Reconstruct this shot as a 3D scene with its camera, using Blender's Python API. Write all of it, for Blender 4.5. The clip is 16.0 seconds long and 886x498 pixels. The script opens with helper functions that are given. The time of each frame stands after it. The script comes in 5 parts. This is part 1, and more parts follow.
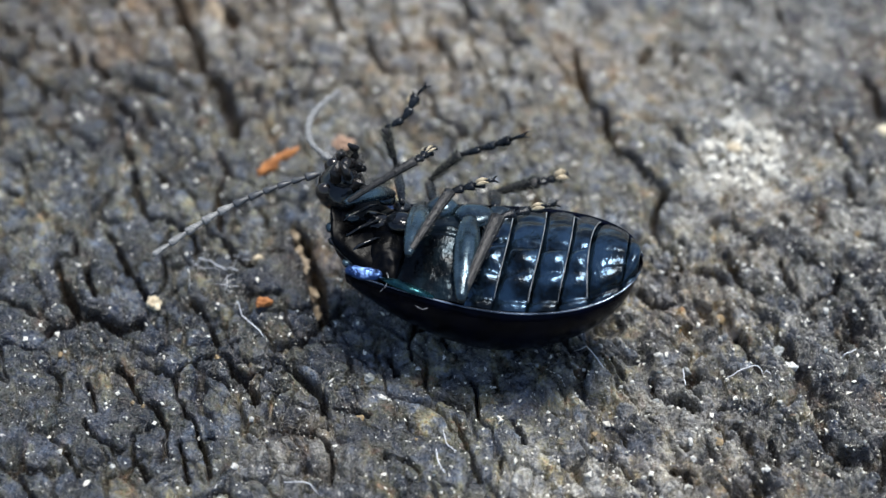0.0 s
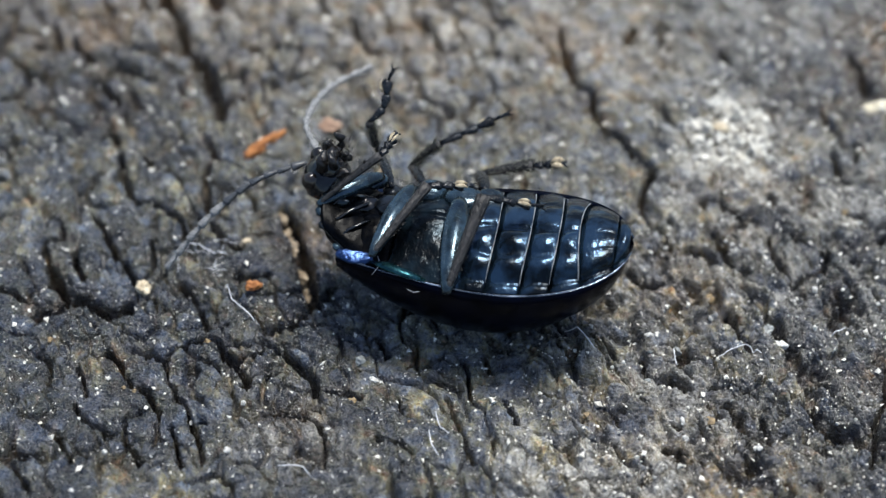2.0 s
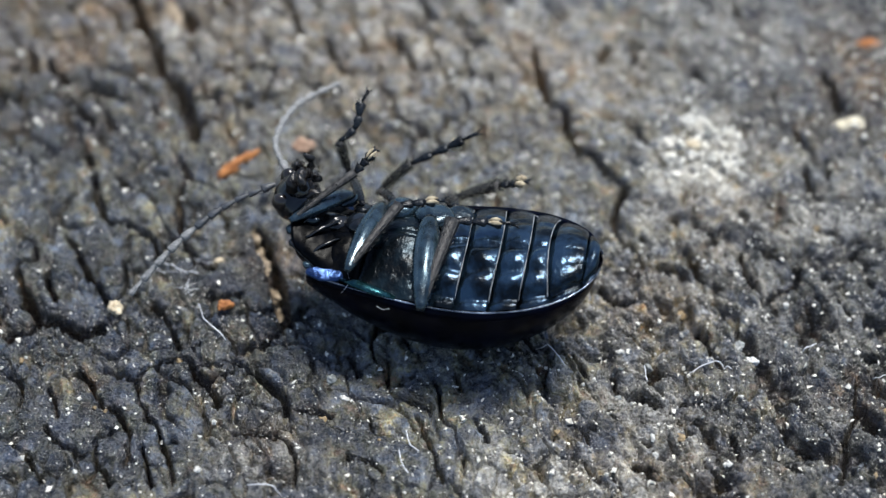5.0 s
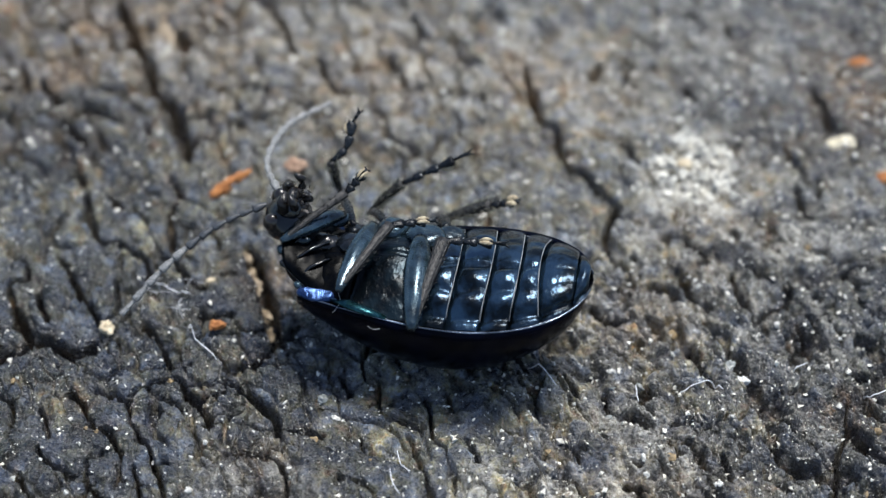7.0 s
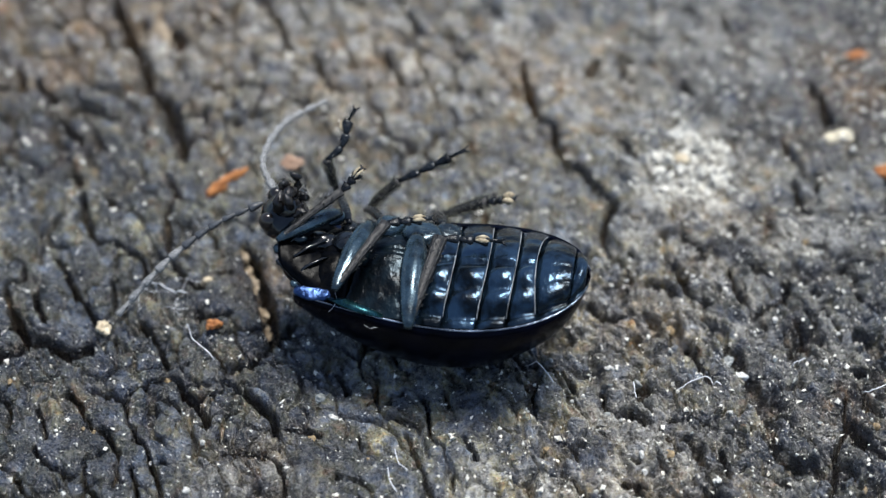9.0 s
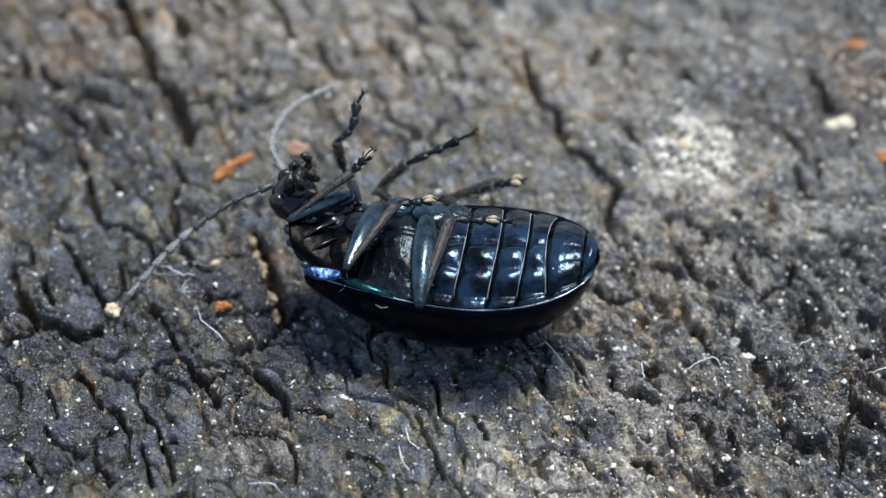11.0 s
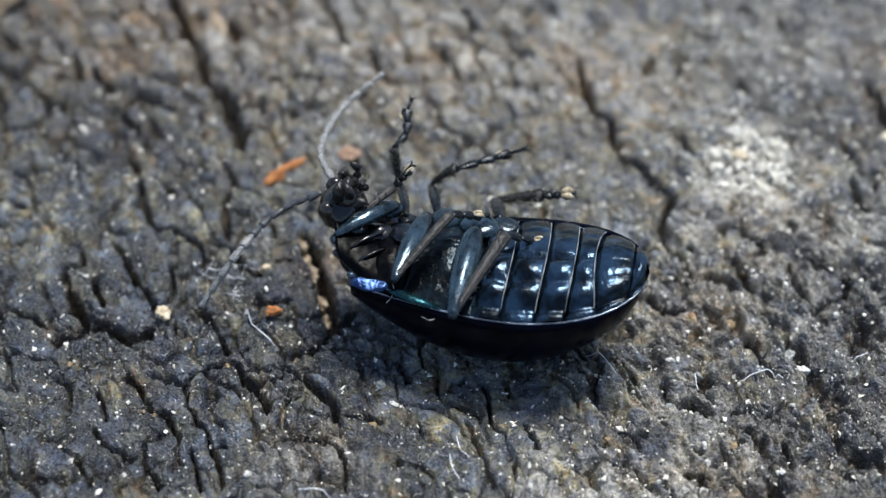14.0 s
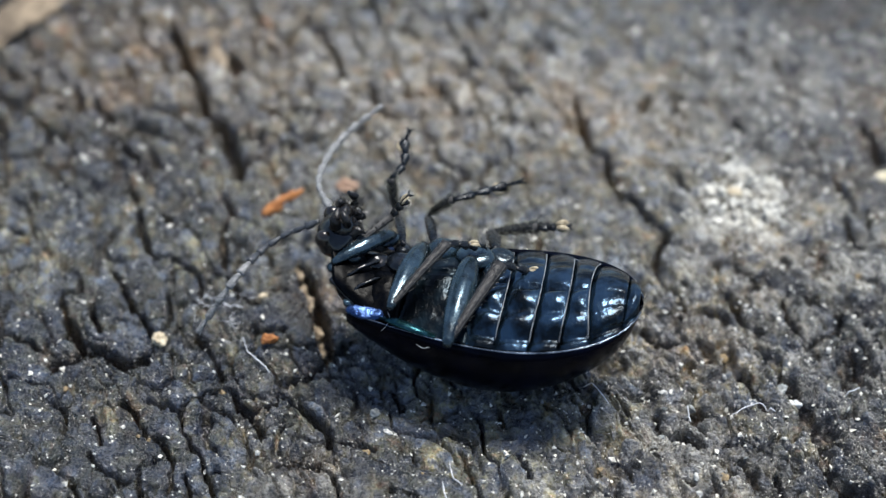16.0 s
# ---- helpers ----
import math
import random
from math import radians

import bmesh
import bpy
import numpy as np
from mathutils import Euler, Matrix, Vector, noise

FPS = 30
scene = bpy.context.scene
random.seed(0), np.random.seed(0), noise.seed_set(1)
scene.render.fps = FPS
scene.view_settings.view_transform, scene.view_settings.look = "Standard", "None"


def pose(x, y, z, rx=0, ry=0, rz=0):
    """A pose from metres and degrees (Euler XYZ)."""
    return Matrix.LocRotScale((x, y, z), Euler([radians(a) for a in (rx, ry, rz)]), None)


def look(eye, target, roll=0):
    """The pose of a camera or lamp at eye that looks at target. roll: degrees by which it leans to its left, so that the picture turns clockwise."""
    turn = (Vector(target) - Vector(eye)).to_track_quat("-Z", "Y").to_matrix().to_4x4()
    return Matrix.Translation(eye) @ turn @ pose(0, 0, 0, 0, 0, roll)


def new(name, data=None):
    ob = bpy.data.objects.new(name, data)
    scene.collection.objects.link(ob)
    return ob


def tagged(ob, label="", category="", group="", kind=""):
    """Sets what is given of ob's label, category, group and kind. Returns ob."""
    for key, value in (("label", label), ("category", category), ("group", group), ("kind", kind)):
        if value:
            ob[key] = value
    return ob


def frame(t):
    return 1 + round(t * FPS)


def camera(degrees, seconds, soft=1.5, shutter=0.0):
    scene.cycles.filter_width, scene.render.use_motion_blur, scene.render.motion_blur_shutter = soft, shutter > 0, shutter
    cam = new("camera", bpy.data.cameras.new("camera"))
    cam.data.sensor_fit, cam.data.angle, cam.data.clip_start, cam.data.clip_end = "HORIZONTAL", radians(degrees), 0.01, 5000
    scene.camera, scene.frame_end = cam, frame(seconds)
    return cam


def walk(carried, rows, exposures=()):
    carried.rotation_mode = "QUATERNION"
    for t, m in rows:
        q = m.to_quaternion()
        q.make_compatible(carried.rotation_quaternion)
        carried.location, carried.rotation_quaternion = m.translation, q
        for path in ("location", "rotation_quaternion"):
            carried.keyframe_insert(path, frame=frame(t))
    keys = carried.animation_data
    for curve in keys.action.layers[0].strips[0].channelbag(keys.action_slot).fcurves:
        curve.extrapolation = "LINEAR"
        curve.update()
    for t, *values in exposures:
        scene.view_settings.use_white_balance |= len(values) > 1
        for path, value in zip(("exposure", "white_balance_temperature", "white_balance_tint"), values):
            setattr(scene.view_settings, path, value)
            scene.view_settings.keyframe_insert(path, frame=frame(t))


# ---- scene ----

MM = 0.001


def mm(x, y, z):
    """Millimetres to metres."""
    return (x * MM, y * MM, z * MM)


# ---- camera ----
cam = camera(28.0, 16.0, soft=1.25, shutter=0.5)
cam.data.dof.use_dof = True
cam.data.dof.focus_distance = 0.0367
cam.data.dof.aperture_fstop = 76.0
walk(cam, [
    (0, look(mm(-0.340, -27.790, 27.673), mm(-2.043, 0.496, 0.442), 0.33)),
    (0.5, look(mm(-0.531, -27.798, 27.688), mm(-1.879, 0.426, 0.374), 0.66)),
    (1, look(mm(-0.522, -27.696, 27.712), mm(-1.805, 0.434, 0.297), 0.54)),
    (1.5, look(mm(-0.468, -27.692, 27.720), mm(-1.633, 0.336, 0.197), 0.55)),
    (2, look(mm(-0.753, -27.776, 27.665), mm(-1.792, 0.250, 0.134), 0.79)),
    (2.5, look(mm(-0.501, -27.725, 27.729), mm(-1.434, 0.322, 0.216), 0.87)),
    (3, look(mm(-0.320, -27.712, 27.674), mm(-1.114, 0.469, 0.293), 0.79)),
    (5.3, look(mm(-0.150, -27.832, 27.701), mm(-1.302, 0.502, 0.491), 0.31)),
    (5.5, look(mm(-0.164, -27.823, 27.772), mm(-1.434, 0.443, 0.497), 0.22)),
    (6, look(mm(-0.202, -27.791, 27.819), mm(-1.528, 0.528, 0.602), 0.44)),
    (6.5, look(mm(0.177, -27.863, 27.737), mm(-0.783, 0.720, 0.782), 0.52)),
    (7, look(mm(0.001, -27.794, 27.792), mm(-1.003, 0.782, 0.831), 0.45)),
    (7.5, look(mm(0.135, -27.774, 27.791), mm(-0.834, 0.853, 0.883), 0.37)),
    (8, look(mm(0.158, -27.665, 27.837), mm(-0.829, 0.888, 0.850), 0.16)),
    (8.5, look(mm(0.194, -27.726, 27.734), mm(-0.768, 0.852, 0.773), 0.14)),
    (9, look(mm(0.127, -27.632, 27.839), mm(-0.935, 0.805, 0.734), -0.05)),
    (9.2, look(mm(0.114, -27.790, 27.712), mm(-0.977, 0.706, 0.670), -0.05)),
    (11.3, look(mm(-0.661, -28.291, 27.353), mm(-1.094, 0.448, 0.550), 0.83)),
    (11.5, look(mm(-0.621, -28.180, 27.226), mm(-1.116, 0.614, 0.484), 0.86)),
    (12, look(mm(-0.628, -28.208, 27.152), mm(-1.350, 0.663, 0.498), 0.93)),
    (12.5, look(mm(-0.612, -28.204, 27.164), mm(-1.319, 0.708, 0.555), 0.81)),
    (13, look(mm(-0.663, -28.151, 27.212), mm(-1.443, 0.790, 0.636), 0.59)),
    (13.5, look(mm(-0.559, -28.166, 27.220), mm(-1.559, 0.776, 0.652), 0.26)),
    (14, look(mm(-0.940, -28.170, 27.208), mm(-2.254, 0.648, 0.520), 0.46)),
    (14.1, look(mm(-0.917, -28.242, 27.181), mm(-2.331, 0.652, 0.581), 0.48)),
    (14.2, look(mm(-0.894, -28.313, 27.153), mm(-2.725, 0.347, 0.322), 0.50)),
    (14.3, look(mm(-0.872, -28.385, 27.126), mm(-2.938, 0.269, 0.300), 0.51)),
    (14.4, look(mm(-0.849, -28.456, 27.098), mm(-2.761, 0.546, 0.646), 0.53)),
    (14.5, look(mm(-0.826, -28.528, 27.071), mm(-2.539, 0.675, 0.827), 0.55)),
    (15, look(mm(-0.883, -28.413, 27.124), mm(-2.105, 1.201, 1.318), 1.25)),
    (15.5, look(mm(-1.024, -28.481, 27.186), mm(-2.399, 0.975, 1.207), 1.15)),
    (16, look(mm(-0.896, -28.687, 27.032), mm(-2.186, 0.911, 1.210), 1.30)),
])

# ---- light ----
SUN_ELEVATION, SUN_AZIMUTH = 75.0, 34.0    # azimuth from +y towards +x
world = bpy.data.worlds.new("sky")
scene.world = world
world.use_nodes = True
wn = world.node_tree.nodes
sky = wn.new("ShaderNodeTexSky")
sky.sky_type = "NISHITA"
sky.sun_disc = False
sky.sun_elevation = radians(SUN_ELEVATION)
sky.sun_rotation = radians(SUN_AZIMUTH)
wn["Background"].inputs["Strength"].default_value = 0.15
world.node_tree.links.new(sky.outputs["Color"], wn["Background"].inputs["Color"])

sun = new("sun", bpy.data.lights.new("sun", "SUN"))
sun.data.energy = 4.8
sun.data.angle = radians(19.0)
sun.data.color = (1.0, 0.975, 0.92)
_e, _a = radians(SUN_ELEVATION), radians(SUN_AZIMUTH)
sun.matrix_world = look((math.cos(_e) * math.sin(_a), math.cos(_e) * math.cos(_a), math.sin(_e)), (0, 0, 0))


# ---- materials ----
def material(name):
    m = bpy.data.materials.new(name)
    m.use_nodes = True
    return m, m.node_tree.nodes, m.node_tree.links, m.node_tree.nodes["Principled BSDF"]


def coords(nodes, links, scale=1000.0, stretch=(1, 1, 1)):
    """Object coordinates in millimetres."""
    tc = nodes.new("ShaderNodeTexCoord")
    mp = nodes.new("ShaderNodeMapping")
    mp.inputs["Scale"].default_value = tuple(scale * s for s in stretch)
    links.new(tc.outputs["Object"], mp.inputs["Vector"])
    return mp.outputs["Vector"]


def noise_node(nodes, links, vec, scale, detail=4.0, rough=0.55):
    n = nodes.new("ShaderNodeTexNoise")
    n.inputs["Scale"].default_value = scale
    n.inputs["Detail"].default_value = detail
    n.inputs["Roughness"].default_value = rough
    links.new(vec, n.inputs["Vector"])
    return n.outputs["Fac"]


def ramp(nodes, links, fac, stops):
    r = nodes.new("ShaderNodeValToRGB")
    els = r.color_ramp.elements
    while len(els) < len(stops):
        els.new(0.5)
    for el, (p, c) in zip(els, stops):
        el.position = p
        el.color = (*c, 1) if isinstance(c, tuple) else (c, c, c, 1)
    links.new(fac, r.inputs["Fac"])
    return r.outputs["Color"]


def mix(nodes, links, fac, a, b, kind="MIX"):
    m = nodes.new("ShaderNodeMix")
    m.data_type, m.blend_type = "RGBA", kind
    for socket, value in ((m.inputs[0], fac), (m.inputs[6], a), (m.inputs[7], b)):
        if isinstance(value, tuple):
            socket.default_value = (*value, 1)
        elif isinstance(value, (int, float)):
            socket.default_value = value
        else:
            links.new(value, socket)
    return m.outputs[2]


def mul(nodes, links, a, b):
    m = nodes.new("ShaderNodeMath")
    m.operation = "MULTIPLY"
    for socket, value in ((m.inputs[0], a), (m.inputs[1], b)):
        if isinstance(value, (int, float)):
            socket.default_value = value
        else:
            links.new(value, socket)
    return m.outputs[0]


def bump(nodes, links, bsdf, height, distance, strength=1.0):
    b = nodes.new("ShaderNodeBump")
    b.inputs["Strength"].default_value = strength
    b.inputs["Distance"].default_value = distance
    links.new(height, b.inputs["Height"])
    links.new(b.outputs["Normal"], bsdf.inputs["Normal"])
    return b


def attribute(nodes, name):
    a = nodes.new("ShaderNodeAttribute")
    a.attribute_name = name
    return a.outputs["Fac"]


def charred_wood():
    m, n, l, bsdf = material("charred_wood")
    v = coords(n, l)
    along = coords(n, l, 1000.0, (1.0, 0.6, 1.0))
    big = noise_node(n, l, v, 0.35, 3)
    mid = noise_node(n, l, along, 1.3, 4, 0.6)
    fine = noise_node(n, l, along, 4.2, 5, 0.62)
    grit = noise_node(n, l, v, 15.0, 3, 0.6)
    speck = noise_node(n, l, v, 10.0, 2, 0.5)
    char = ramp(n, l, mid, [(0.36, (0.030, 0.035, 0.043)), (0.5, (0.082, 0.086, 0.090)), (0.62, (0.18, 0.18, 0.17))])
    tone = ramp(n, l, fine, [(0.36, (0.42, 0.42, 0.44)), (0.5, (1.0, 1.0, 1.0)), (0.63, (1.95, 1.92, 1.8))])
    char = mix(n, l, mul(n, l, attribute(n, "worn"), 0.4), char, (0.118, 0.120, 0.119))
    tone = mix(n, l, mul(n, l, attribute(n, "worn"), 0.45), tone, (1.0, 1.0, 1.0))
    col = mix(n, l, 1.0, char, tone, "MULTIPLY")
    warm = ramp(n, l, big, [(0.40, 0.0), (0.60, 0.28)])
    col = mix(n, l, warm, col, mix(n, l, 1.0, col, (1.26, 1.04, 0.72), "MULTIPLY"))
    col = mix(n, l, attribute(n, "brown"), col, mix(n, l, 1.0, col, (1.48, 1.16, 0.92), "MULTIPLY"))
    hue = ramp(n, l, noise_node(n, l, v, 1.9, 5, 0.72), [(0.35, (1.55, 0.95, 0.58)), (0.44, (1.10, 1.10, 0.66)), (0.51, (0.98, 1.0, 1.0)), (0.62, (0.72, 0.96, 1.42))])
    col = mix(n, l, 0.95, col, mix(n, l, 1.0, col, hue, "MULTIPLY"))
    # deep char, and lens vignetting painted as darker wood
    col = mix(n, l, attribute(n, "char_and_vignette"), col, mix(n, l, 1.0, col, (0.25, 0.28, 0.345), "MULTIPLY"))
    ash = mul(n, l, attribute(n, "ash"), ramp(n, l, fine, [(0.36, 0.15), (0.60, 1.0)]))
    col = mix(n, l, ash, col, ramp(n, l, grit, [(0.35, (0.30, 0.28, 0.23)), (0.62, (0.74, 0.73, 0.67))]))
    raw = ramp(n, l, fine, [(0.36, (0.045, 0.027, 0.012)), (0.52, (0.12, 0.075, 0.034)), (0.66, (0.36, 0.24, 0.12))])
    # brown raw wood; the near-black in cracks and pits is shade put into the colour
    col = mix(n, l, mul(n, l, attribute(n, "rust_and_shade"), ramp(n, l, mid, [(0.35, 0.55), (0.6, 1.0)])), col, mix(n, l, attribute(n, "worn"),
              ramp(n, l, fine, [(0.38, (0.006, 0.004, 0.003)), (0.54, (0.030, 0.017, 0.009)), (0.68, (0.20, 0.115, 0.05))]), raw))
    col = mix(n, l, ramp(n, l, speck, [(0.68, 0.0), (0.71, 0.9)]), col, (0.75, 0.74, 0.70))
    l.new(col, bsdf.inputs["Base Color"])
    l.new(ramp(n, l, grit, [(0.40, 0.14), (0.60, 0.48)]), bsdf.inputs["Roughness"])
    bsdf.inputs["Specular IOR Level"].default_value = 1.0
    bump(n, l, bsdf, mix(n, l, 0.5, fine, grit), 0.00017, 1.0)
    return m


def shell(name, base, sheen, rough, grain=18.0, depth=0.000006, metal=0.55, spec=0.5, dents=0.0, dent_scale=(4.0, 4.0, 4.0)):
    m, n, l, bsdf = material(name)
    v = coords(n, l)
    a = noise_node(n, l, v, 2.0, 3)
    b = noise_node(n, l, v, grain, 4, 0.6)
    l.new(ramp(n, l, a, [(0.40, base), (0.62, sheen)]), bsdf.inputs["Base Color"])
    l.new(ramp(n, l, b, [(0.3, rough * 0.7), (0.7, rough * 1.4)]), bsdf.inputs["Roughness"])
    bsdf.inputs["Metallic"].default_value = metal
    bsdf.inputs["Specular IOR Level"].default_value = spec
    fine = bump(n, l, bsdf, b, depth, 0.8)
    if dents:
        coarse = bump(n, l, bsdf, noise_node(n, l, coords(n, l, 1000.0, dent_scale), 1.0, 3, 0.55), dents, 1.0)
        l.new(coarse.outputs["Normal"], fine.inputs["Normal"])
        l.new(fine.outputs["Normal"], bsdf.inputs["Normal"])
    return m


def plain(name, dark, light, rough=0.6, scale=12.0, depth=0.00001):
    m, n, l, bsdf = material(name)
    v = coords(n, l)
    a = noise_node(n, l, v, scale, 4, 0.6)
    l.new(ramp(n, l, a, [(0.35, dark), (0.65, light)]), bsdf.inputs["Base Color"])
    bsdf.inputs["Roughness"].default_value = rough
    bump(n, l, bsdf, a, depth, 0.7)
    return m


WOOD = charred_wood()
ELYTRA = shell("blue_black_elytra", (0.0012, 0.0016, 0.004), (0.002, 0.003, 0.010), 0.18, 14.0, 0.000006, 0.3, 0.06)
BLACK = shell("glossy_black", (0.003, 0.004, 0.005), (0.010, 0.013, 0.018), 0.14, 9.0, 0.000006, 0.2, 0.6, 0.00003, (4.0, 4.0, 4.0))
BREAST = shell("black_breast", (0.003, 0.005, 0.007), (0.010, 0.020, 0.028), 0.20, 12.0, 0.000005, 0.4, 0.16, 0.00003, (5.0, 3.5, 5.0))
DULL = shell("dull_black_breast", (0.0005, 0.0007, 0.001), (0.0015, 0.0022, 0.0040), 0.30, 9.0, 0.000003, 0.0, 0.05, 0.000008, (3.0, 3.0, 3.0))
BELLY = shell("blue_black_belly", (0.004, 0.008, 0.012), (0.034, 0.070, 0.115), 0.19, 9.0, 0.000005, 0.8, 0.8, 0.000022, (8.0, 4.5, 8.0))
LEG = shell("black_leg", (0.010, 0.020, 0.028), (0.045, 0.082, 0.110), 0.23, 12.0, 0.000003, 0.65, 1.0, 0.000022, (0.9, 8.0, 8.0))
TEAL = shell("teal_side_plate", (0.012, 0.05, 0.06), (0.03, 0.11, 0.13), 0.24, 10.0, 0.00001, 0.9)
# the shoulder's blue highlight is put into its base colour
BLUE = shell("shoulder_blue_highlight", (0.03, 0.06, 0.15), (0.08, 0.14, 0.32), 0.30, 8.0, 0.00002, 1.0, 0.5, 0.00005, (5.0, 5.0, 5.0))
FOOT = shell("dull_black_foot", (0.003, 0.004, 0.006), (0.016, 0.020, 0.025), 0.26, 14.0, 0.000014, 0.4, 0.4, 0.00004, (1.5, 8.0, 8.0))
SHIN = plain("streaked_grey_shin", (0.007, 0.007, 0.008), (0.034, 0.034, 0.034), 0.45, 14.0, 0.00004)
FAR_BRISTLE = plain("pale_grey_bristle", (0.10, 0.105, 0.09), (0.36, 0.36, 0.30), 0.35, 20.0)
BRISTLE = plain("grey_bristle", (0.010, 0.011, 0.012), (0.04, 0.042, 0.043), 0.4, 20.0)
# the bright line along the rim is a highlight put into a paler colour
RIMMED = shell("rim_painted_highlight", (0.06, 0.08, 0.11), (0.34, 0.40, 0.48), 0.22, 10.0, 0.000006, 0.8)
MEMBRANE = plain("pale_membrane", (0.13, 0.14, 0.15), (0.36, 0.38, 0.40), 0.3)
PAD = plain("pale_foot_pad", (0.20, 0.16, 0.10), (0.56, 0.48, 0.33), 0.7, 16.0)
DARK_ANTENNA = plain("black_antenna", (0.012, 0.014, 0.018), (0.10, 0.108, 0.12), 0.3, 26.0)
# sunlight on the feelers is put into this paler grey
ANTENNA = plain("antenna_painted_sunlight", (0.08, 0.083, 0.088), (0.38, 0.385, 0.38), 0.4, 26.0)
EYE = shell("black_eye", (0.012, 0.010, 0.009), (0.03, 0.024, 0.02), 0.18, 40.0, 0.000004, 0.3, 0.9)
MOUTH = plain("dark_brown_mouthparts", (0.003, 0.003, 0.003), (0.012, 0.010, 0.010), 0.28, 20.0, 0.00002)
ORANGE = plain("orange_bark", (0.26, 0.085, 0.02), (0.52, 0.22, 0.07), 0.75, 6.0, 0.00003)
PINK = plain("pinkish_bark", (0.24, 0.14, 0.09), (0.50, 0.34, 0.24), 0.8, 5.0, 0.00004)
TAN = plain("tan_chip", (0.38, 0.30, 0.19), (0.70, 0.62, 0.46), 0.7, 5.0, 0.00002)
CREAM = plain("cream_grain", (0.62, 0.55, 0.38), (0.85, 0.80, 0.66), 0.5, 3.0)
GREY_GRAIN = plain("grey_grain", (0.16, 0.175, 0.175), (0.36, 0.38, 0.37), 0.35, 8.0)
PALE_GRAIN = plain("pale_grain", (0.50, 0.51, 0.50), (0.72, 0.73, 0.72), 0.3, 8.0)
WHITE = plain("white_grain", (0.68, 0.65, 0.57), (0.9, 0.88, 0.80), 0.4, 8.0)
CRUST = plain("broken_white_crust", (0.30, 0.30, 0.28), (0.85, 0.85, 0.82), 0.3, 9.0, 0.00006)
OCHRE = plain("ochre_crumb", (0.10, 0.075, 0.04), (0.42, 0.31, 0.17), 0.6, 8.0, 0.00006)
FIBRE = plain("white_fibre", (0.55, 0.57, 0.62), (0.8, 0.82, 0.86), 0.5, 4.0)
GREY_SPLINTER = plain("grey_wood_splinter", (0.10, 0.075, 0.05), (0.36, 0.28, 0.19), 0.8, 1.4, 0.0001)
SPLINTER = plain("brown_wood_splinter", (0.09, 0.06, 0.035), (0.42, 0.34, 0.24), 0.8, 4.0, 0.00006)


# ---- mesh helpers; all measures in millimetres ----
def lattice(x, y, seed):
    """Smooth value noise in numpy, between 0 and 1."""
    xi, yi = np.floor(x).astype(np.int64), np.floor(y).astype(np.int64)
    fx, fy = x - xi, y - yi
    fx, fy = fx * fx * (3 - 2 * fx), fy * fy * (3 - 2 * fy)

    def h(i, j):
        n = (i * 374761393 + j * 668265263 + seed * 982451653) & 0x7FFFFFFF
        n = ((n ^ (n >> 13)) * 1274126177) & 0x7FFFFFFF
        return ((n ^ (n >> 16)) & 0xFFFF) / 65535.0

    return (h(xi, yi) * (1 - fx) + h(xi + 1, yi) * fx) * (1 - fy) + (h(xi, yi + 1) * (1 - fx) + h(xi + 1, yi + 1) * fx) * fy


def fbm(x, y, seed, octaves=4):
    total, amp, norm = 0.0, 1.0, 0.0
    for k in range(octaves):
        total = total + amp * lattice(x * 2 ** k, y * 2 ** k, seed + 17 * k)
        norm += amp
        amp *= 0.5
    return total / norm


def cells(u, v, seed):
    """Distances to the nearest two of a jittered set of points, and a random number for the nearest."""
    iu, iv = np.floor(u).astype(np.int64), np.floor(v).astype(np.int64)
    f1, f2, rnd = np.full(u.shape, 9.0), np.full(u.shape, 9.0), np.zeros(u.shape)
    for di in (-1, 0, 1):
        for dj in (-1, 0, 1):
            n = ((iu + di) * 73856093 ^ (iv + dj) * 19349663 ^ seed * 83492791) & 0x7FFFFFFF
            n = ((n ^ (n >> 13)) * 1274126177) & 0x7FFFFFFF
            a, b, c = (n & 0x3FF) / 1023.0, ((n >> 10) & 0x3FF) / 1023.0, ((n >> 20) & 0x3FF) / 1023.0
            d = np.hypot(iu + di + 0.1 + 0.8 * a - u, iv + dj + 0.1 + 0.8 * b - v)
            near = d < f1
            f2 = np.where(near, f1, np.minimum(f2, d))
            rnd = np.where(near, c, rnd)
            f1 = np.where(near, d, f1)
    return f1, f2, rnd


def line_distance(x, y, line):
    best = np.full(x.shape, 99.0)
    for (ax, ay), (bx, by) in zip(line, line[1:]):
        dx, dy = bx - ax, by - ay
        s = np.clip(((x - ax) * dx + (y - ay) * dy) / (dx * dx + dy * dy), 0, 1)
        best = np.minimum(best, np.hypot(x - ax - s * dx, y - ay - s * dy))
    return best


